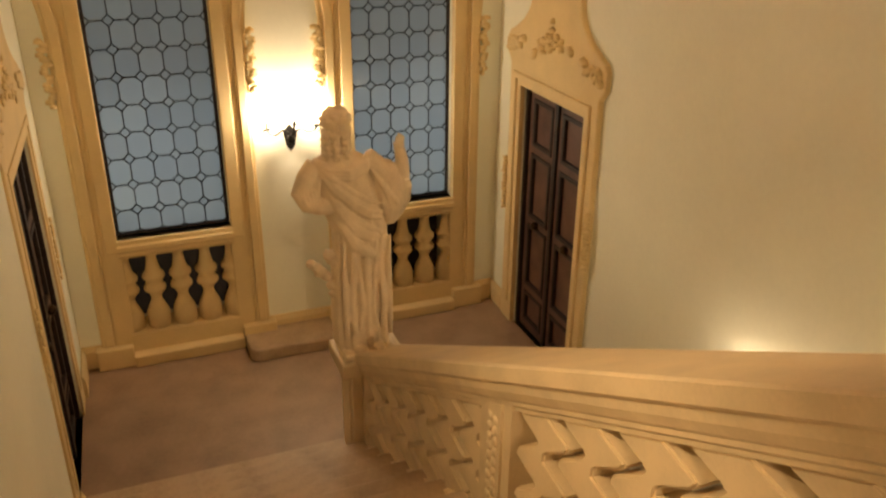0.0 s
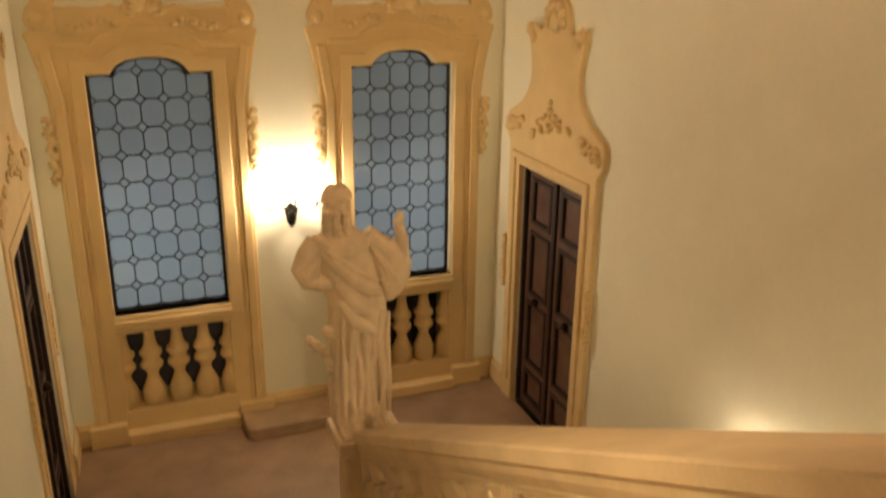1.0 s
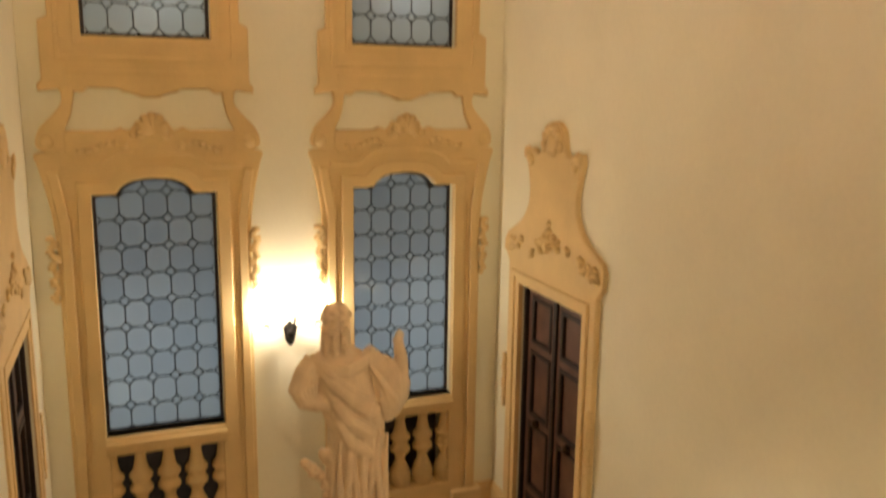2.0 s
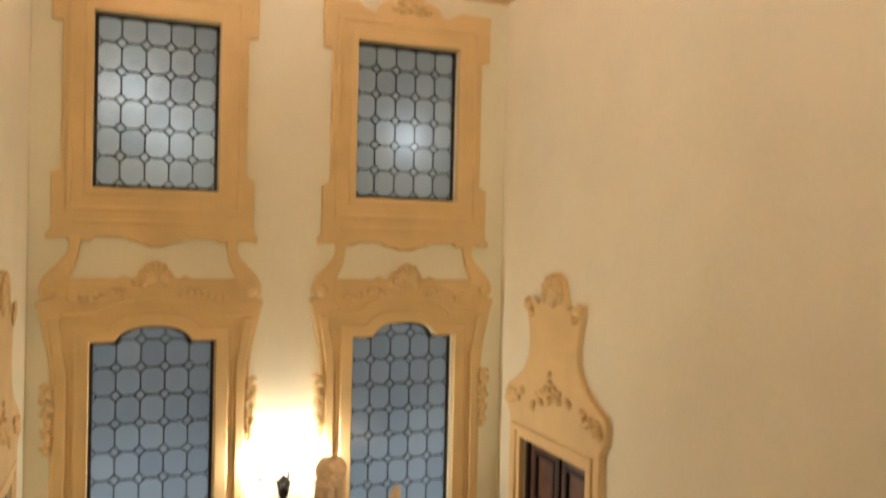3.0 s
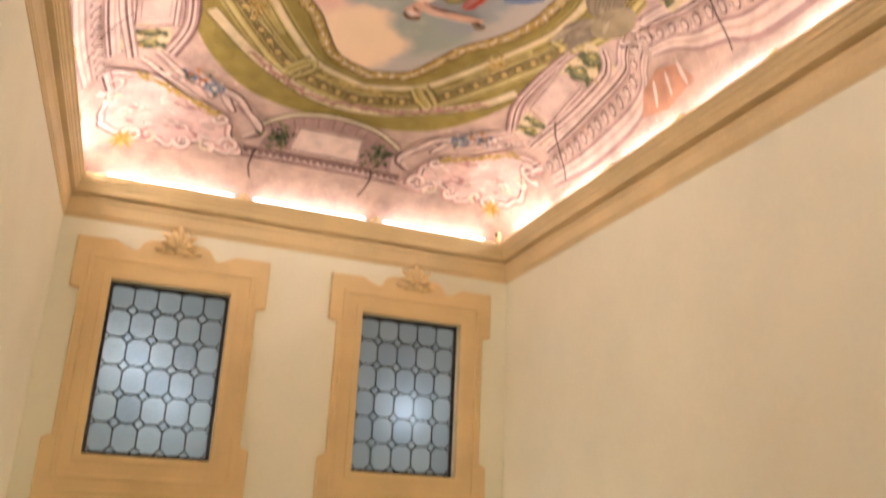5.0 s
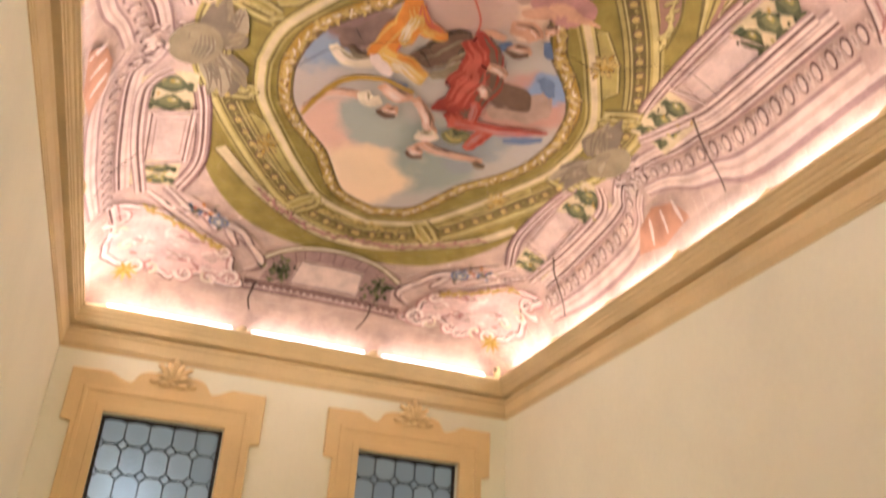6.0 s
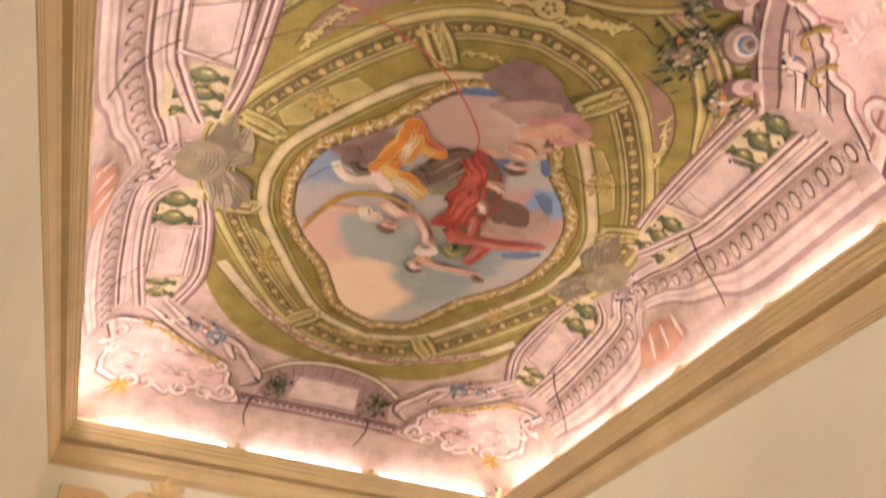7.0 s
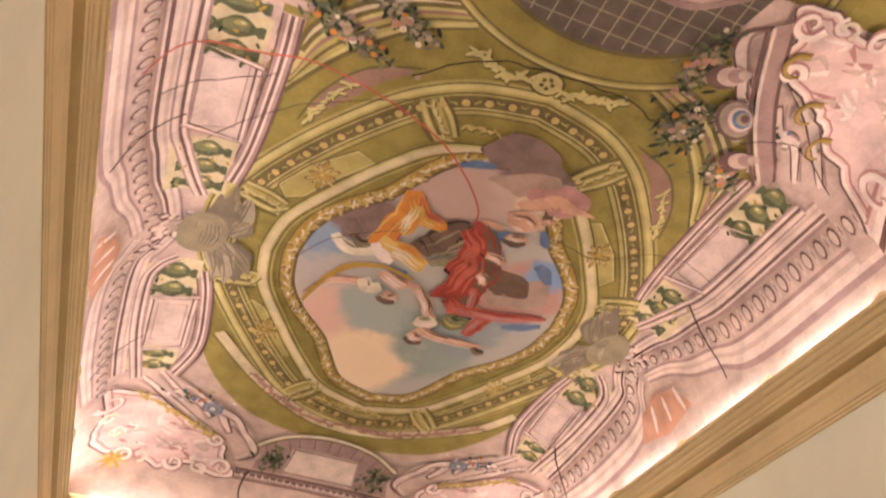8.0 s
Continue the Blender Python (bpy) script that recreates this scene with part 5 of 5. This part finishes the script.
            stroke(off[1:-1] if len(off) > 4 else off, (0.002, max(w) * ww, 0.002), tn, coat + 0.5, 2)

# oval painted skylight at the middle of the vault
OV = [(0.78 * math.cos(t), 1.50 + 0.60 * math.sin(t)) for t in [6.28319 * k / 72 for k in range(72)]]
patch(OV, "tile", 5)
ribbon(OV, [0.17, 0.185, 0.20, 0.215, 0.23], ["olive_dark", "olive_light", "olive_pale", "olive_dark"], 6, True)
ribbon(OV, [0.0, 0.02, 0.17], ["olive_dark", "olive"], 6, True)
for k in range(-7, 8):
    a = k * 0.105
    b = 0.58 * math.sqrt(max(0, 1 - (a / 0.76) ** 2))
    stroke([(a, 1.5 - b), (a, 1.5 + b)], (0.004, 0.004), "grey_light", 6, 10)
    if abs(k) < 6:
        b = 0.76 * math.sqrt(max(0, 1 - (k * 0.1 / 0.58) ** 2))
        stroke([(-b, 1.5 + k * 0.1), (b, 1.5 + k * 0.1)], (0.003, 0.003), "grey_light", 6, 10)
for k in range(4):
    stroke([(0.18, 1.72 - 0.04 * k), (0.40, 1.70 - 0.045 * k), (0.66, 1.52 - 0.05 * k)], (0.016, 0.02, 0.012), ("lilac_mid", "lilac", "lilac_dark", "lilac_mid")[k], 8, 8)
# carved mask on the moulding
disc(-0.03, 2.40, 0.10, "olive_dark", 8, 16, 0.085)
disc(-0.03, 2.40, 0.085, "olive_pale", 9, 16, 0.07)
for k in range(5):
    disc(-0.03 + 0.03 * math.cos(k * 1.26), 2.40 + 0.03 * math.sin(k * 1.26), 0.014, "olive_dark", 10, 7)
for sg in (-1, 1):
    curls([(-0.03 + sg * 0.10, 2.42), (-0.03 + sg * 0.24, 2.42), (-0.03 + sg * 0.42, 2.36)], 0.032, 0.05, 8, "olive_pale", "olive_dark", False, 12)

# feigned architecture along both long sides
def balcony_side(g):
    m = lambda pts: [(g * s, y) for s, y in pts]
    # lilac band along the side
    patch(m([(1.32, 1.0), (1.30, 2.6), (1.36, 3.7), (1.50, 4.0), (1.50, 4.6), (1.34, 4.9), (1.30, 5.75), (1.55, 6.1), (1.84, 6.1), (1.84, 4.75), (1.82, 4.3), (1.84, 3.9), (1.84, 1.0)]), "lilac", 2)
    # frieze with beads, bowed inward to a cusp beside the shell
    for run in ([(1.90, 1.0), (1.905, 2.5), (1.905, 3.35), (1.875, 3.64), (1.85, 3.88), (1.80, 4.08), (1.765, 4.29)], [(1.765, 4.39), (1.81, 4.48), (1.87, 4.56), (1.895, 4.72), (1.905, 5.0), (1.905, 5.5), (1.88, 6.0)]):
        q = m(run)
        q = curve(q if g > 0 else q[::-1], 10)
        ribbon(q, [-0.15, -0.135, -0.115, -0.10, -0.08, -0.065, -0.055, -0.042, 0.036, 0.046, 0.06, 0.07, 0.085, 0.095],
               ["lilac_mid", "lilac_light", "lilac", "lilac_light", "lilac_dark", "lilac_light", "lilac_mid", "lilac", "lilac_mid", "lilac_light", "lilac", "lilac_light", "lilac_mid"], 5)
        beads(q, 0.112, 0.030, 12, "lilac_light", "lilac_dark")
        for s, y, a in resample(q, 0.112):
            s, y = s + 0.056 * math.cos(a), y + 0.056 * math.sin(a)
            disc(s, y, 0.016, "lilac_light", 12, 7, 0.030, a)
            disc(s, y, 0.006, "lilac_mid", 13, 6, 0.016, a)
    for run in ([(1.745, 2.50), (1.745, 3.35), (1.70, 3.62), (1.62, 3.88), (1.56, 4.02)], [(1.60, 4.62), (1.70, 4.70), (1.75, 4.86), (1.745, 5.4), (1.68, 5.95)]):
        q = m(run)
        q = q if g > 0 else q[::-1]
        ribbon(curve(q, 8), [-0.045, -0.03, -0.012, 0.004, 0.012, 0.03, 0.04], ["lilac_mid", "lilac_light", "lilac_dark", "lilac", "lilac_light", "lilac_mid"], 10.2)
    patch(m([(1.93, 4.14), (1.985, 4.02), (2.0, 4.34), (1.985, 4.64), (1.93, 4.54), (1.90, 4.34)]), "marble", 7.5)
    for k in range(9):
        stroke(m([(1.925, 4.13 + 0.045 * k), (1.95, 4.12 + 0.05 * k), (1.985, 4.09 + 0.06 * k)]), (0.006, 0.016, 0.006), "marble" if k % 3 else "pink_light", 9, 3)
    # big lilac panels
    for y0, y1, s0, s1, t in ((2.84, 3.50, 1.42, 1.76, -0.08), (5.03, 5.58, 1.40, 1.71, 0.06)):
        p = m([(s0, y0 - t), (s1, y0 + t * 0.4), (s1, y1 + t), (s0, y1 - t * 0.2)])
        patch(p, "panel", 5)
        q = p if g < 0 else p[::-1]
        ribbon(q + [q[0]], [0.0, 0.012, 0.03, 0.042], ["lilac_mid", "lilac_light", "lilac_dark"], 6)
        p = m([(s0 + 0.06, y0 + 0.07), (s1 - 0.06, y0 + 0.09), (s1 - 0.06, y1 - 0.06), (s0 + 0.06, y1 - 0.09)])
        ribbon(p + [p[0]], [0.0, 0.008], ["lilac_mid"], 7)
    # inner and outer balcony mouldings
    for run in ([(1.36, 2.55), (1.35, 2.9), (1.37, 3.5), (1.42, 3.85)], [(1.42, 4.72), (1.36, 5.0), (1.32, 5.5), (1.42, 5.85), (1.50, 6.02)]):
        q = m(run)
        q = q if g > 0 else q[::-1]
        ribbon(curve(q, 8), [-0.055, -0.04, -0.02, -0.005, 0.015, 0.03, 0.05, 0.06], ["lilac_dark", "lilac_mid", "lilac_light", "lilac_dark", "lilac_light", "lilac_mid", "lilac_dark"], 6)
    # openings with green balusters and plants
    rnd = random.Random(5 if g > 0 else 8)
    for y0, y1, t in ((2.52, 2.98, -0.10), (3.54, 3.98, 0.02), (4.66, 5.04, 0.04), (5.60, 5.86, 0.02)):
        p = m([(1.44, y0 - t), (1.76, y0), (1.76, y1 - abs(t)), (1.44, y1 + t * 0.3)])
        patch(p, "wall_light", 6)
        k = max(2, round((y1 - y0) / 0.16))
        for n in range(k):
            yy = y0 + (y1 - y0) * (n + 0.5) / k
            h = (y1 - y0) / k * 0.5
            side_ = [(1.46, 0.45), (1.485, 0.5), (1.50, 0.30), (1.53, 0.62), (1.57, 0.92), (1.61, 0.85), (1.65, 0.5), (1.675, 0.34), (1.69, 0.6), (1.72, 0.62)]
            outline = [(a_, yy + t * 0.3 - h * w_) for a_, w_ in side_] + [(a_, yy + t * 0.3 + h * w_) for a_, w_ in reversed(side_)]
            patch(m(outline), "green", 7.2)
            inner = [(a_, yy + t * 0.3 - 0.012 - h * w_ * 0.62) for a_, w_ in side_[3:7]] + [(a_, yy + t * 0.3 + h * w_ * 0.35) for a_, w_ in reversed(side_[3:7])]
            patch(m(inner), "green_mid", 8.2)
            disc(g * 1.575, yy + t * 0.3 - h * 0.35, 0.034, "olive_light", 9, 9, h * 0.22)
            disc(g * 1.70, yy + t * 0.3 - h * 0.2, 0.016, "green_mid", 9, 8, h * 0.3)
            disc(g * 1.565, yy + t * 0.3 - h * 0.42, 0.014, "cream", 9.6, 7, h * 0.08)
        for n in range(10):
            disc(g * rnd.uniform(1.46, 1.74), rnd.uniform(y0 + 0.02, y1 - 0.02), rnd.uniform(0.015, 0.03), rnd.choice(("green", "green_dark", "olive_light", "gold")), 10, 6, 0.009, rnd.uniform(0, 3))
    # grey leaf bundle beside the medallion
    for n in range(30):
        sy = 1 if n % 2 else -1
        a = (1.40 + rnd.uniform(-0.10, 0.10), 4.34 + sy * rnd.uniform(0.0, 0.12))
        ln = rnd.uniform(0.18, 0.40)
        t = sy * rnd.uniform(0.7, 1.5)
        b = (a[0] - ln * math.cos(t) * 0.8, a[1] + ln * math.sin(t))
        mid = ((a[0] + b[0]) / 2 - 0.03, (a[1] + b[1]) / 2 + sy * 0.015)
        stroke(m([a, mid, b]), (0.024, 0.058, 0.004), rnd.choice(("grey", "grey", "grey_light", "grey_dark", "grey_dark")), 9 + n * 0.1, 4)
        stroke(m([(a[0] + 0.014, a[1]), (mid[0] + 0.016, mid[1]), b]), (0.004, 0.007, 0.002), "grey_dark", 12.2, 4)
    for k, c in enumerate(("grey", "grey_light", "grey", "grey_light")):
        disc(g * (1.50 + 0.012 * k), 4.34 - 0.012 * k, 0.15 - 0.034 * k, c, 13 + k * 0.3, 18, 0.20 - 0.045 * k, 0.3)
    for n in range(7):
        stroke(m([(1.42 + 0.02 * n, 4.24), (1.40 + 0.025 * n, 4.34), (1.43 + 0.02 * n, 4.44)]), (0.004, 0.008, 0.003), "grey_dark", 14.5, 4)
    # white carved knot between the waves
    for n in range(18):
        s, y = 1.70 + rnd.uniform(-0.10, 0.10), 4.34 + rnd.uniform(-0.16, 0.16)
        disc(g * s, y, rnd.uniform(0.025, 0.05), "lilac_dark", 12, 9, 0.02, rnd.uniform(0, 3))
        disc(g * (s - 0.005), y - 0.008, rnd.uniform(0.02, 0.04), "lilac_light", 13, 9, 0.016, rnd.uniform(0, 3))
    # olive spandrels: mauve marbled inlays with scrolls, and bundles of curved mouldings
    stroke(m([(0.70, 2.62), (0.90, 2.76), (1.04, 2.96), (1.12, 3.16)]), (0.015, 0.075, 0.02), "mauve", 5, 6)
    stroke(m([(0.64, 2.58), (0.92, 2.70), (1.10, 2.94), (1.18, 3.20)]), (0.006, 0.008, 0.006), "olive_dark", 5.4, 6)
    curls(m([(0.98, 2.84), (1.08, 3.02), (1.14, 3.20)]), 0.045, 0.042, 7, "olive_pale", "olive_dark", False, 2)
    for k, (o, c) in enumerate(((0.0, "olive_dark"), (0.026, "olive_pale"), (0.052, "olive_light"), (0.078, "olive_dark"), (0.10, "olive_light"), (0.13, "mauve"), (0.156, "olive_pale"), (0.182, "olive_dark"), (0.21, "wall_light"), (0.236, "olive_dark"))):
        stroke(m([(0.50 + o * 0.2, 2.24 - o * 0.55), (0.80 + o * 0.5, 2.40 - o * 0.7), (1.07 + o * 0.75, 2.68 - o * 0.6), (1.30, 3.04 - o * 0.9)]), (0.013, 0.014), c, 4 + 0.05 * k, 8)


balcony_side(-1)
balcony_side(1)


def corner_cartouche(g, cy, flip, out=0.0):
    """A pink scrolled cartouche; flip +1 towards the window wall."""
    m = lambda pts: [(g * (s + out), cy + flip * d) for s, d in pts]
    rnd = random.Random(11)
    # scroll work behind
    patch(m([(1.88, -0.62), (1.45, -0.62), (1.10, -0.42), (0.72, -0.20), (0.56, 0.06), (0.62, 0.30), (1.88, 0.35)]), "lilac", 7)
    for pts in ([(1.50, -0.60), (1.30, -0.40), (1.16, -0.36), (1.05, -0.22)], [(1.20, -0.46), (1.02, -0.34), (0.84, -0.26), (0.72, -0.10)], [(0.86, -0.22), (0.70, -0.08), (0.62, 0.06), (0.74, 0.16)],
                [(1.62, -0.52), (1.44, -0.36), (1.22, -0.20), (0.98, -0.06)], [(1.0, -0.36), (0.94, -0.22), (0.86, -0.10)]):
        stroke(m(pts), (0.02, 0.045, 0.02), "lilac_dark", 8, 6)
        stroke(m([(s + 0.012, d - 0.012) for s, d in pts]), (0.012, 0.03, 0.012), "lilac_light", 9, 6)
        stroke(m([(s + 0.03, d + 0.02) for s, d in pts]), (0.006, 0.008, 0.006), "lilac_mid", 10, 6)
    for n in range(36):
        s, d = 1.22 + rnd.gauss(0, 0.14), -0.40 + rnd.gauss(0, 0.06)
        disc(g * s, cy + flip * d, rnd.uniform(0.012, 0.03), rnd.choice(("green_dark", "green", "blue", "red_light", "pink_light", "orange", "grey_light", "blue")), 11, 7, 0.014, rnd.uniform(0, 3))
    for k in range(4):
        disc(g * 1.06, cy - flip * 0.34, 0.085 - 0.02 * k, ("blue", "grey_light", "blue", "cream")[k], 12 + k, 14, 0.06 - 0.014 * k)
    # the cartouche field
    body = curve([(1.86, -0.46), (1.66, -0.36), (1.46, -0.30), (1.26, -0.16), (1.02, -0.06), (0.88, 0.04), (0.86, 0.18), (0.74, 0.30), (0.92, 0.34), (1.10, 0.26), (1.34, 0.36), (1.56, 0.30), (1.80, 0.24), (1.88, 0.0), (1.80, -0.22)], 5)
    body = wobble(m(body), 0.035, 9, 3)
    patch(body, "pink", 16)
    ribbon(body + [body[0]], [-0.035, -0.022, -0.006, 0.016, 0.03], ["pink_dark", "pink", "pink_light", "lilac_dark"], 17)
    if flip > 0:
        curls(m([(1.62, -0.36), (1.26, -0.18), (0.98, -0.06)]), 0.05, 0.038, 18, "gold_light", "gold", False, 5)
    else:
        for cx, cd in ((0.96, 0.02), (1.22, -0.20), (1.46, -0.36)):
            for r, c2, w in ((0.10, "brown", 0.022), (0.098, "gold", 0.017), (0.092, "gold_light", 0.007)):
                stroke(m([(cx + r * math.cos(a) * (1 - a / 11), cd + r * math.sin(a) * (1 - a / 11)) for a in (1.4, 2.2, 3.0, 3.8, 4.6, 5.4)]), (w, w * 0.4), c2, 22 + (0.1 - r) * 300, 3)
    for n in range(26):
        s, d = rnd.uniform(1.05, 1.72), rnd.uniform(-0.16, 0.20)
        if d < 0.3 - 0.42 * (s - 0.9) - 0.30:
            continue
        stroke(m([(s, d), (s - rnd.uniform(-0.05, 0.08), d + rnd.uniform(0.0, 0.06)), (s - rnd.uniform(0.05, 0.14), d + rnd.uniform(-0.03, 0.08))]), (0.006, 0.018, 0.004), rnd.choice(("pink_light", "pink_light", "pink_dark", "lilac")), 18, 4)
    for c in ((1.72, 0.06), (1.50, 0.30), (1.02, 0.30), (1.80, -0.12)):
        for k in range(3):
            t0 = rnd.uniform(0, 6)
            stroke(m([(c[0] + 0.07 * math.cos(t0 + a) * (1 - a / 6), c[1] + 0.06 * math.sin(t0 + a) * (1 - a / 6)) for a in (0, 1, 2, 3, 4)]), (0.012, 0.012), ("pink_dark", "pink_light", "cream")[k], 19 + k, 3)
    for cx, cd, rr, hand in ((1.80, -0.30, 0.10, 1), (0.84, 0.26, 0.09, -1), (1.22, 0.30, 0.08, 1), (1.62, 0.32, 0.08, -1), (0.95, -0.02, 0.07, 1)):
        sp = [(cx + rr * (1 - a / 9) * math.cos(hand * a), cd + rr * (1 - a / 9) * math.sin(hand * a)) for a in (0, 0.8, 1.6, 2.4, 3.2, 4.0, 4.8, 5.6, 6.4, 7.2)]
        stroke(m(sp), (0.03, 0.012), "pink_dark", 20, 3)
        stroke(m([(s + 0.006, d - 0.006) for s, d in sp]), (0.021, 0.007), "pink_light", 21.5, 3)
    if flip > 0:
        for k in range(9):
            t = 0.4 + k * 0.35
            stroke(m([(1.70, 0.34), (1.70 + 0.11 * math.cos(t * 2), 0.36 + 0.10 * math.sin(t * 2))]), (0.025, 0.006), "gold_light" if k % 2 else "gold", 22, 4)


for g in (-1, 1):
    corner_cartouche(g, 6.48, 1)
    corner_cartouche(g, 1.80, -1, 0.10)

# feigned balcony above the windows
patch([(-0.66, 6.5), (-0.60, 6.36), (-0.35, 6.22), (-0.05, 6.17), (0.3, 6.21), (0.58, 6.34), (0.64, 6.5), (0.64, 6.78), (-0.66, 6.78)], "lilac_mid", 6)
arch = curve([(-0.64, 6.44), (-0.40, 6.25), (-0.05, 6.17), (0.32, 6.23), (0.60, 6.40)], 8)
ribbon(arch, [-0.045, -0.03, 0.0, 0.012], ["olive_dark", "cream", "olive_dark"], 8)
for k in range(11):
    a = arch[3 + int(k * 2.6)]
    stroke([a, (a[0] * 0.86, a[1] + 0.17)], (0.003, 0.003), "lilac_dark", 8, 4)
patch([(-0.30, 6.40), (0.24, 6.40), (0.27, 6.66), (-0.33, 6.66)], "lilac_light", 8)
ribbon([(-0.30, 6.40), (0.24, 6.40), (0.27, 6.66), (-0.33, 6.66), (-0.30, 6.40)], [0.0, 0.012, 0.028], ["lilac_dark", "lilac"], 9)
rnd = random.Random(2)
for cs in (-0.46, 0.44):
    for n in range(46):
        disc(cs + rnd.gauss(0, 0.06), 6.55 + rnd.gauss(0, 0.07), rnd.uniform(0.015, 0.04), rnd.choice(("green", "green_dark", "green_mid", "green")), 9 + n % 3, 7, 0.014, rnd.uniform(0, 3))
base = [(-0.72, 6.80), (-0.3, 6.79), (0.3, 6.79), (0.70, 6.80)]
ribbon(curve(base, 10), [-0.03, -0.015, 0.01, 0.02, 0.05, 0.06, 0.09, 0.10], ["lilac_dark", "lilac_mid", "lilac_light", "lilac_dark", "lilac_mid", "lilac_dark", "lilac"], 10)
beads(curve(base, 8), 0.06, 0.014, 11, "lilac_light", "lilac_dark", False, 0.035)

# flower garlands, round the middle of the vault
for cs, cy, ls, ly, lean in ((-1.10, 2.50, 0.24, 0.07, 0.35), (-0.84, 2.34, 0.14, 0.06, 0.35), (0.78, 2.36, 0.13, 0.18, -0.1), (0.63, 1.95, 0.08, 0.15, 0.2), (1.18, 2.58, 0.10, 0.06, -0.3)):
    for n in range(170):
        a, b = rnd.gauss(0, 0.55), rnd.gauss(0, 0.55)
        s, y = cs + a * ls, cy + b * ly - a * ls * (-lean if cs < 0 else lean)
        t = rnd.uniform(0, 6.28)
        if n < 140:
            disc(s, y, rnd.uniform(0.022, 0.042), rnd.choice(("green_dark", "green_dark", "green", "green", "grey_dark", "green_mid")), 13 + n % 3, 6, rnd.uniform(0.009, 0.015), t)
        else:
            c = rnd.choice(("orange", "pink_dark", "lilac_mid", "grey_light", "grey", "grey_light", "grey", "cream"))
            r = rnd.uniform(0.007, 0.012)
            for k in range(5):
                disc(s + r * math.cos(t + k * 1.257), y + r * math.sin(t + k * 1.257), r * 0.9, c, 17, 7)
            disc(s, y, r * 0.5, "gold", 18, 6)
for k in range(7):
    disc(0.99 + 0.006 * k, 2.19 - 0.006 * k, 0.15 - 0.02 * k, ("lilac_dark", "grey_light", "lilac_mid", "lilac_light", "blue", "grey_light", "lilac_dark")[k], 18 + k, 18, 0.10 - 0.013 * k, 0.7)
for c in ((0.76, 1.98), (1.17, 2.44)):
    for k in range(4):
        disc(c[0] + 0.03 * k, c[1] - 0.02 * k, 0.09 - 0.018 * k, ("lilac_dark", "lilac", "lilac_mid", "lilac")[k], 18 + k, 14, 0.075 - 0.015 * k)
for o, c in ((0.0, "lilac_mid"), (-0.035, "lilac_light"), (0.035, "lilac_dark"), (-0.06, "lilac_dark")):
    stroke([(0.84 + o, 1.60 - o), (1.04 + o, 1.98 - o), (1.24 + o, 2.26 - o), (1.46 + o, 2.50 - o)], (0.05, 0.05) if not o else (0.010, 0.010), c, 17.5 + abs(o) * 20, 8)
# cracks, and the thin red painted line
def crack(points, seed, width=0.005):
    p = curve(points, 7)
    p = [(s + 0.02 * noise.noise(Vector((s * 9, y * 9, seed))), y + 0.02 * noise.noise(Vector((s * 9, y * 9, seed + 5)))) for s, y in p]
    stroke(p, (width, width * 0.7), "line", 24, 1)


crack([(-0.70, 2.62), (-0.40, 2.38), (0.0, 2.30), (0.40, 2.30), (0.58, 2.36), (0.66, 2.2)], 1)
crack([(-0.62, 6.72), (-0.64, 6.86), (-0.60, 7.0)], 2, 0.009)
crack([(0.42, 6.70), (0.44, 6.85), (0.38, 7.0)], 3, 0.009)
crack([(1.70, 5.52), (1.86, 5.68), (1.98, 5.78)], 4, 0.009)
crack([(-1.98, 5.60), (-1.86, 5.50), (-1.70, 5.42)], 5, 0.007)
crack([(1.72, 3.55), (1.86, 3.62), (1.99, 3.60)], 6, 0.008)
crack([(-1.98, 3.42), (-1.86, 3.34), (-1.74, 3.32)], 7, 0.008)
crack([(-1.86, 3.1), (-1.6, 3.05), (-1.35, 2.9)], 8, 0.004)
crack([(-1.6, 3.5), (-1.3, 3.15), (-1.0, 2.95), (-0.6, 2.75)], 9, 0.003)
crack([(0.55, 3.45), (0.9, 3.5), (1.25, 3.3), (1.7, 3.3)], 10, 0.003)
crack([(-0.9, 4.3), (-0.7, 4.0), (-0.3, 3.75)], 11, 0.003)
crack([(1.1, 2.3), (1.4, 2.2), (1.8, 2.3)], 12, 0.004)
stroke([(0.05, 3.52), (0.02, 3.40), (-0.14, 3.20), (-0.40, 2.98), (-0.76, 2.83), (-1.19, 2.75), (-1.53, 2.82), (-1.80, 2.80), (-1.93, 2.88)], (0.006, 0.006), "red_light", 25, 10)

me = bpy.data.meshes.new("ceiling")
me.from_pydata(FV, [], FF)
for m in PAINT_MATS:
    me.materials.append(m)
me.polygons.foreach_set("material_index", FM)
me.polygons.foreach_set("use_smooth", [True] * len(FF))
me.update()
tagged(new("ceiling", me), "coved vault covered with a painted baroque fresco", "ceiling", kind="structure")
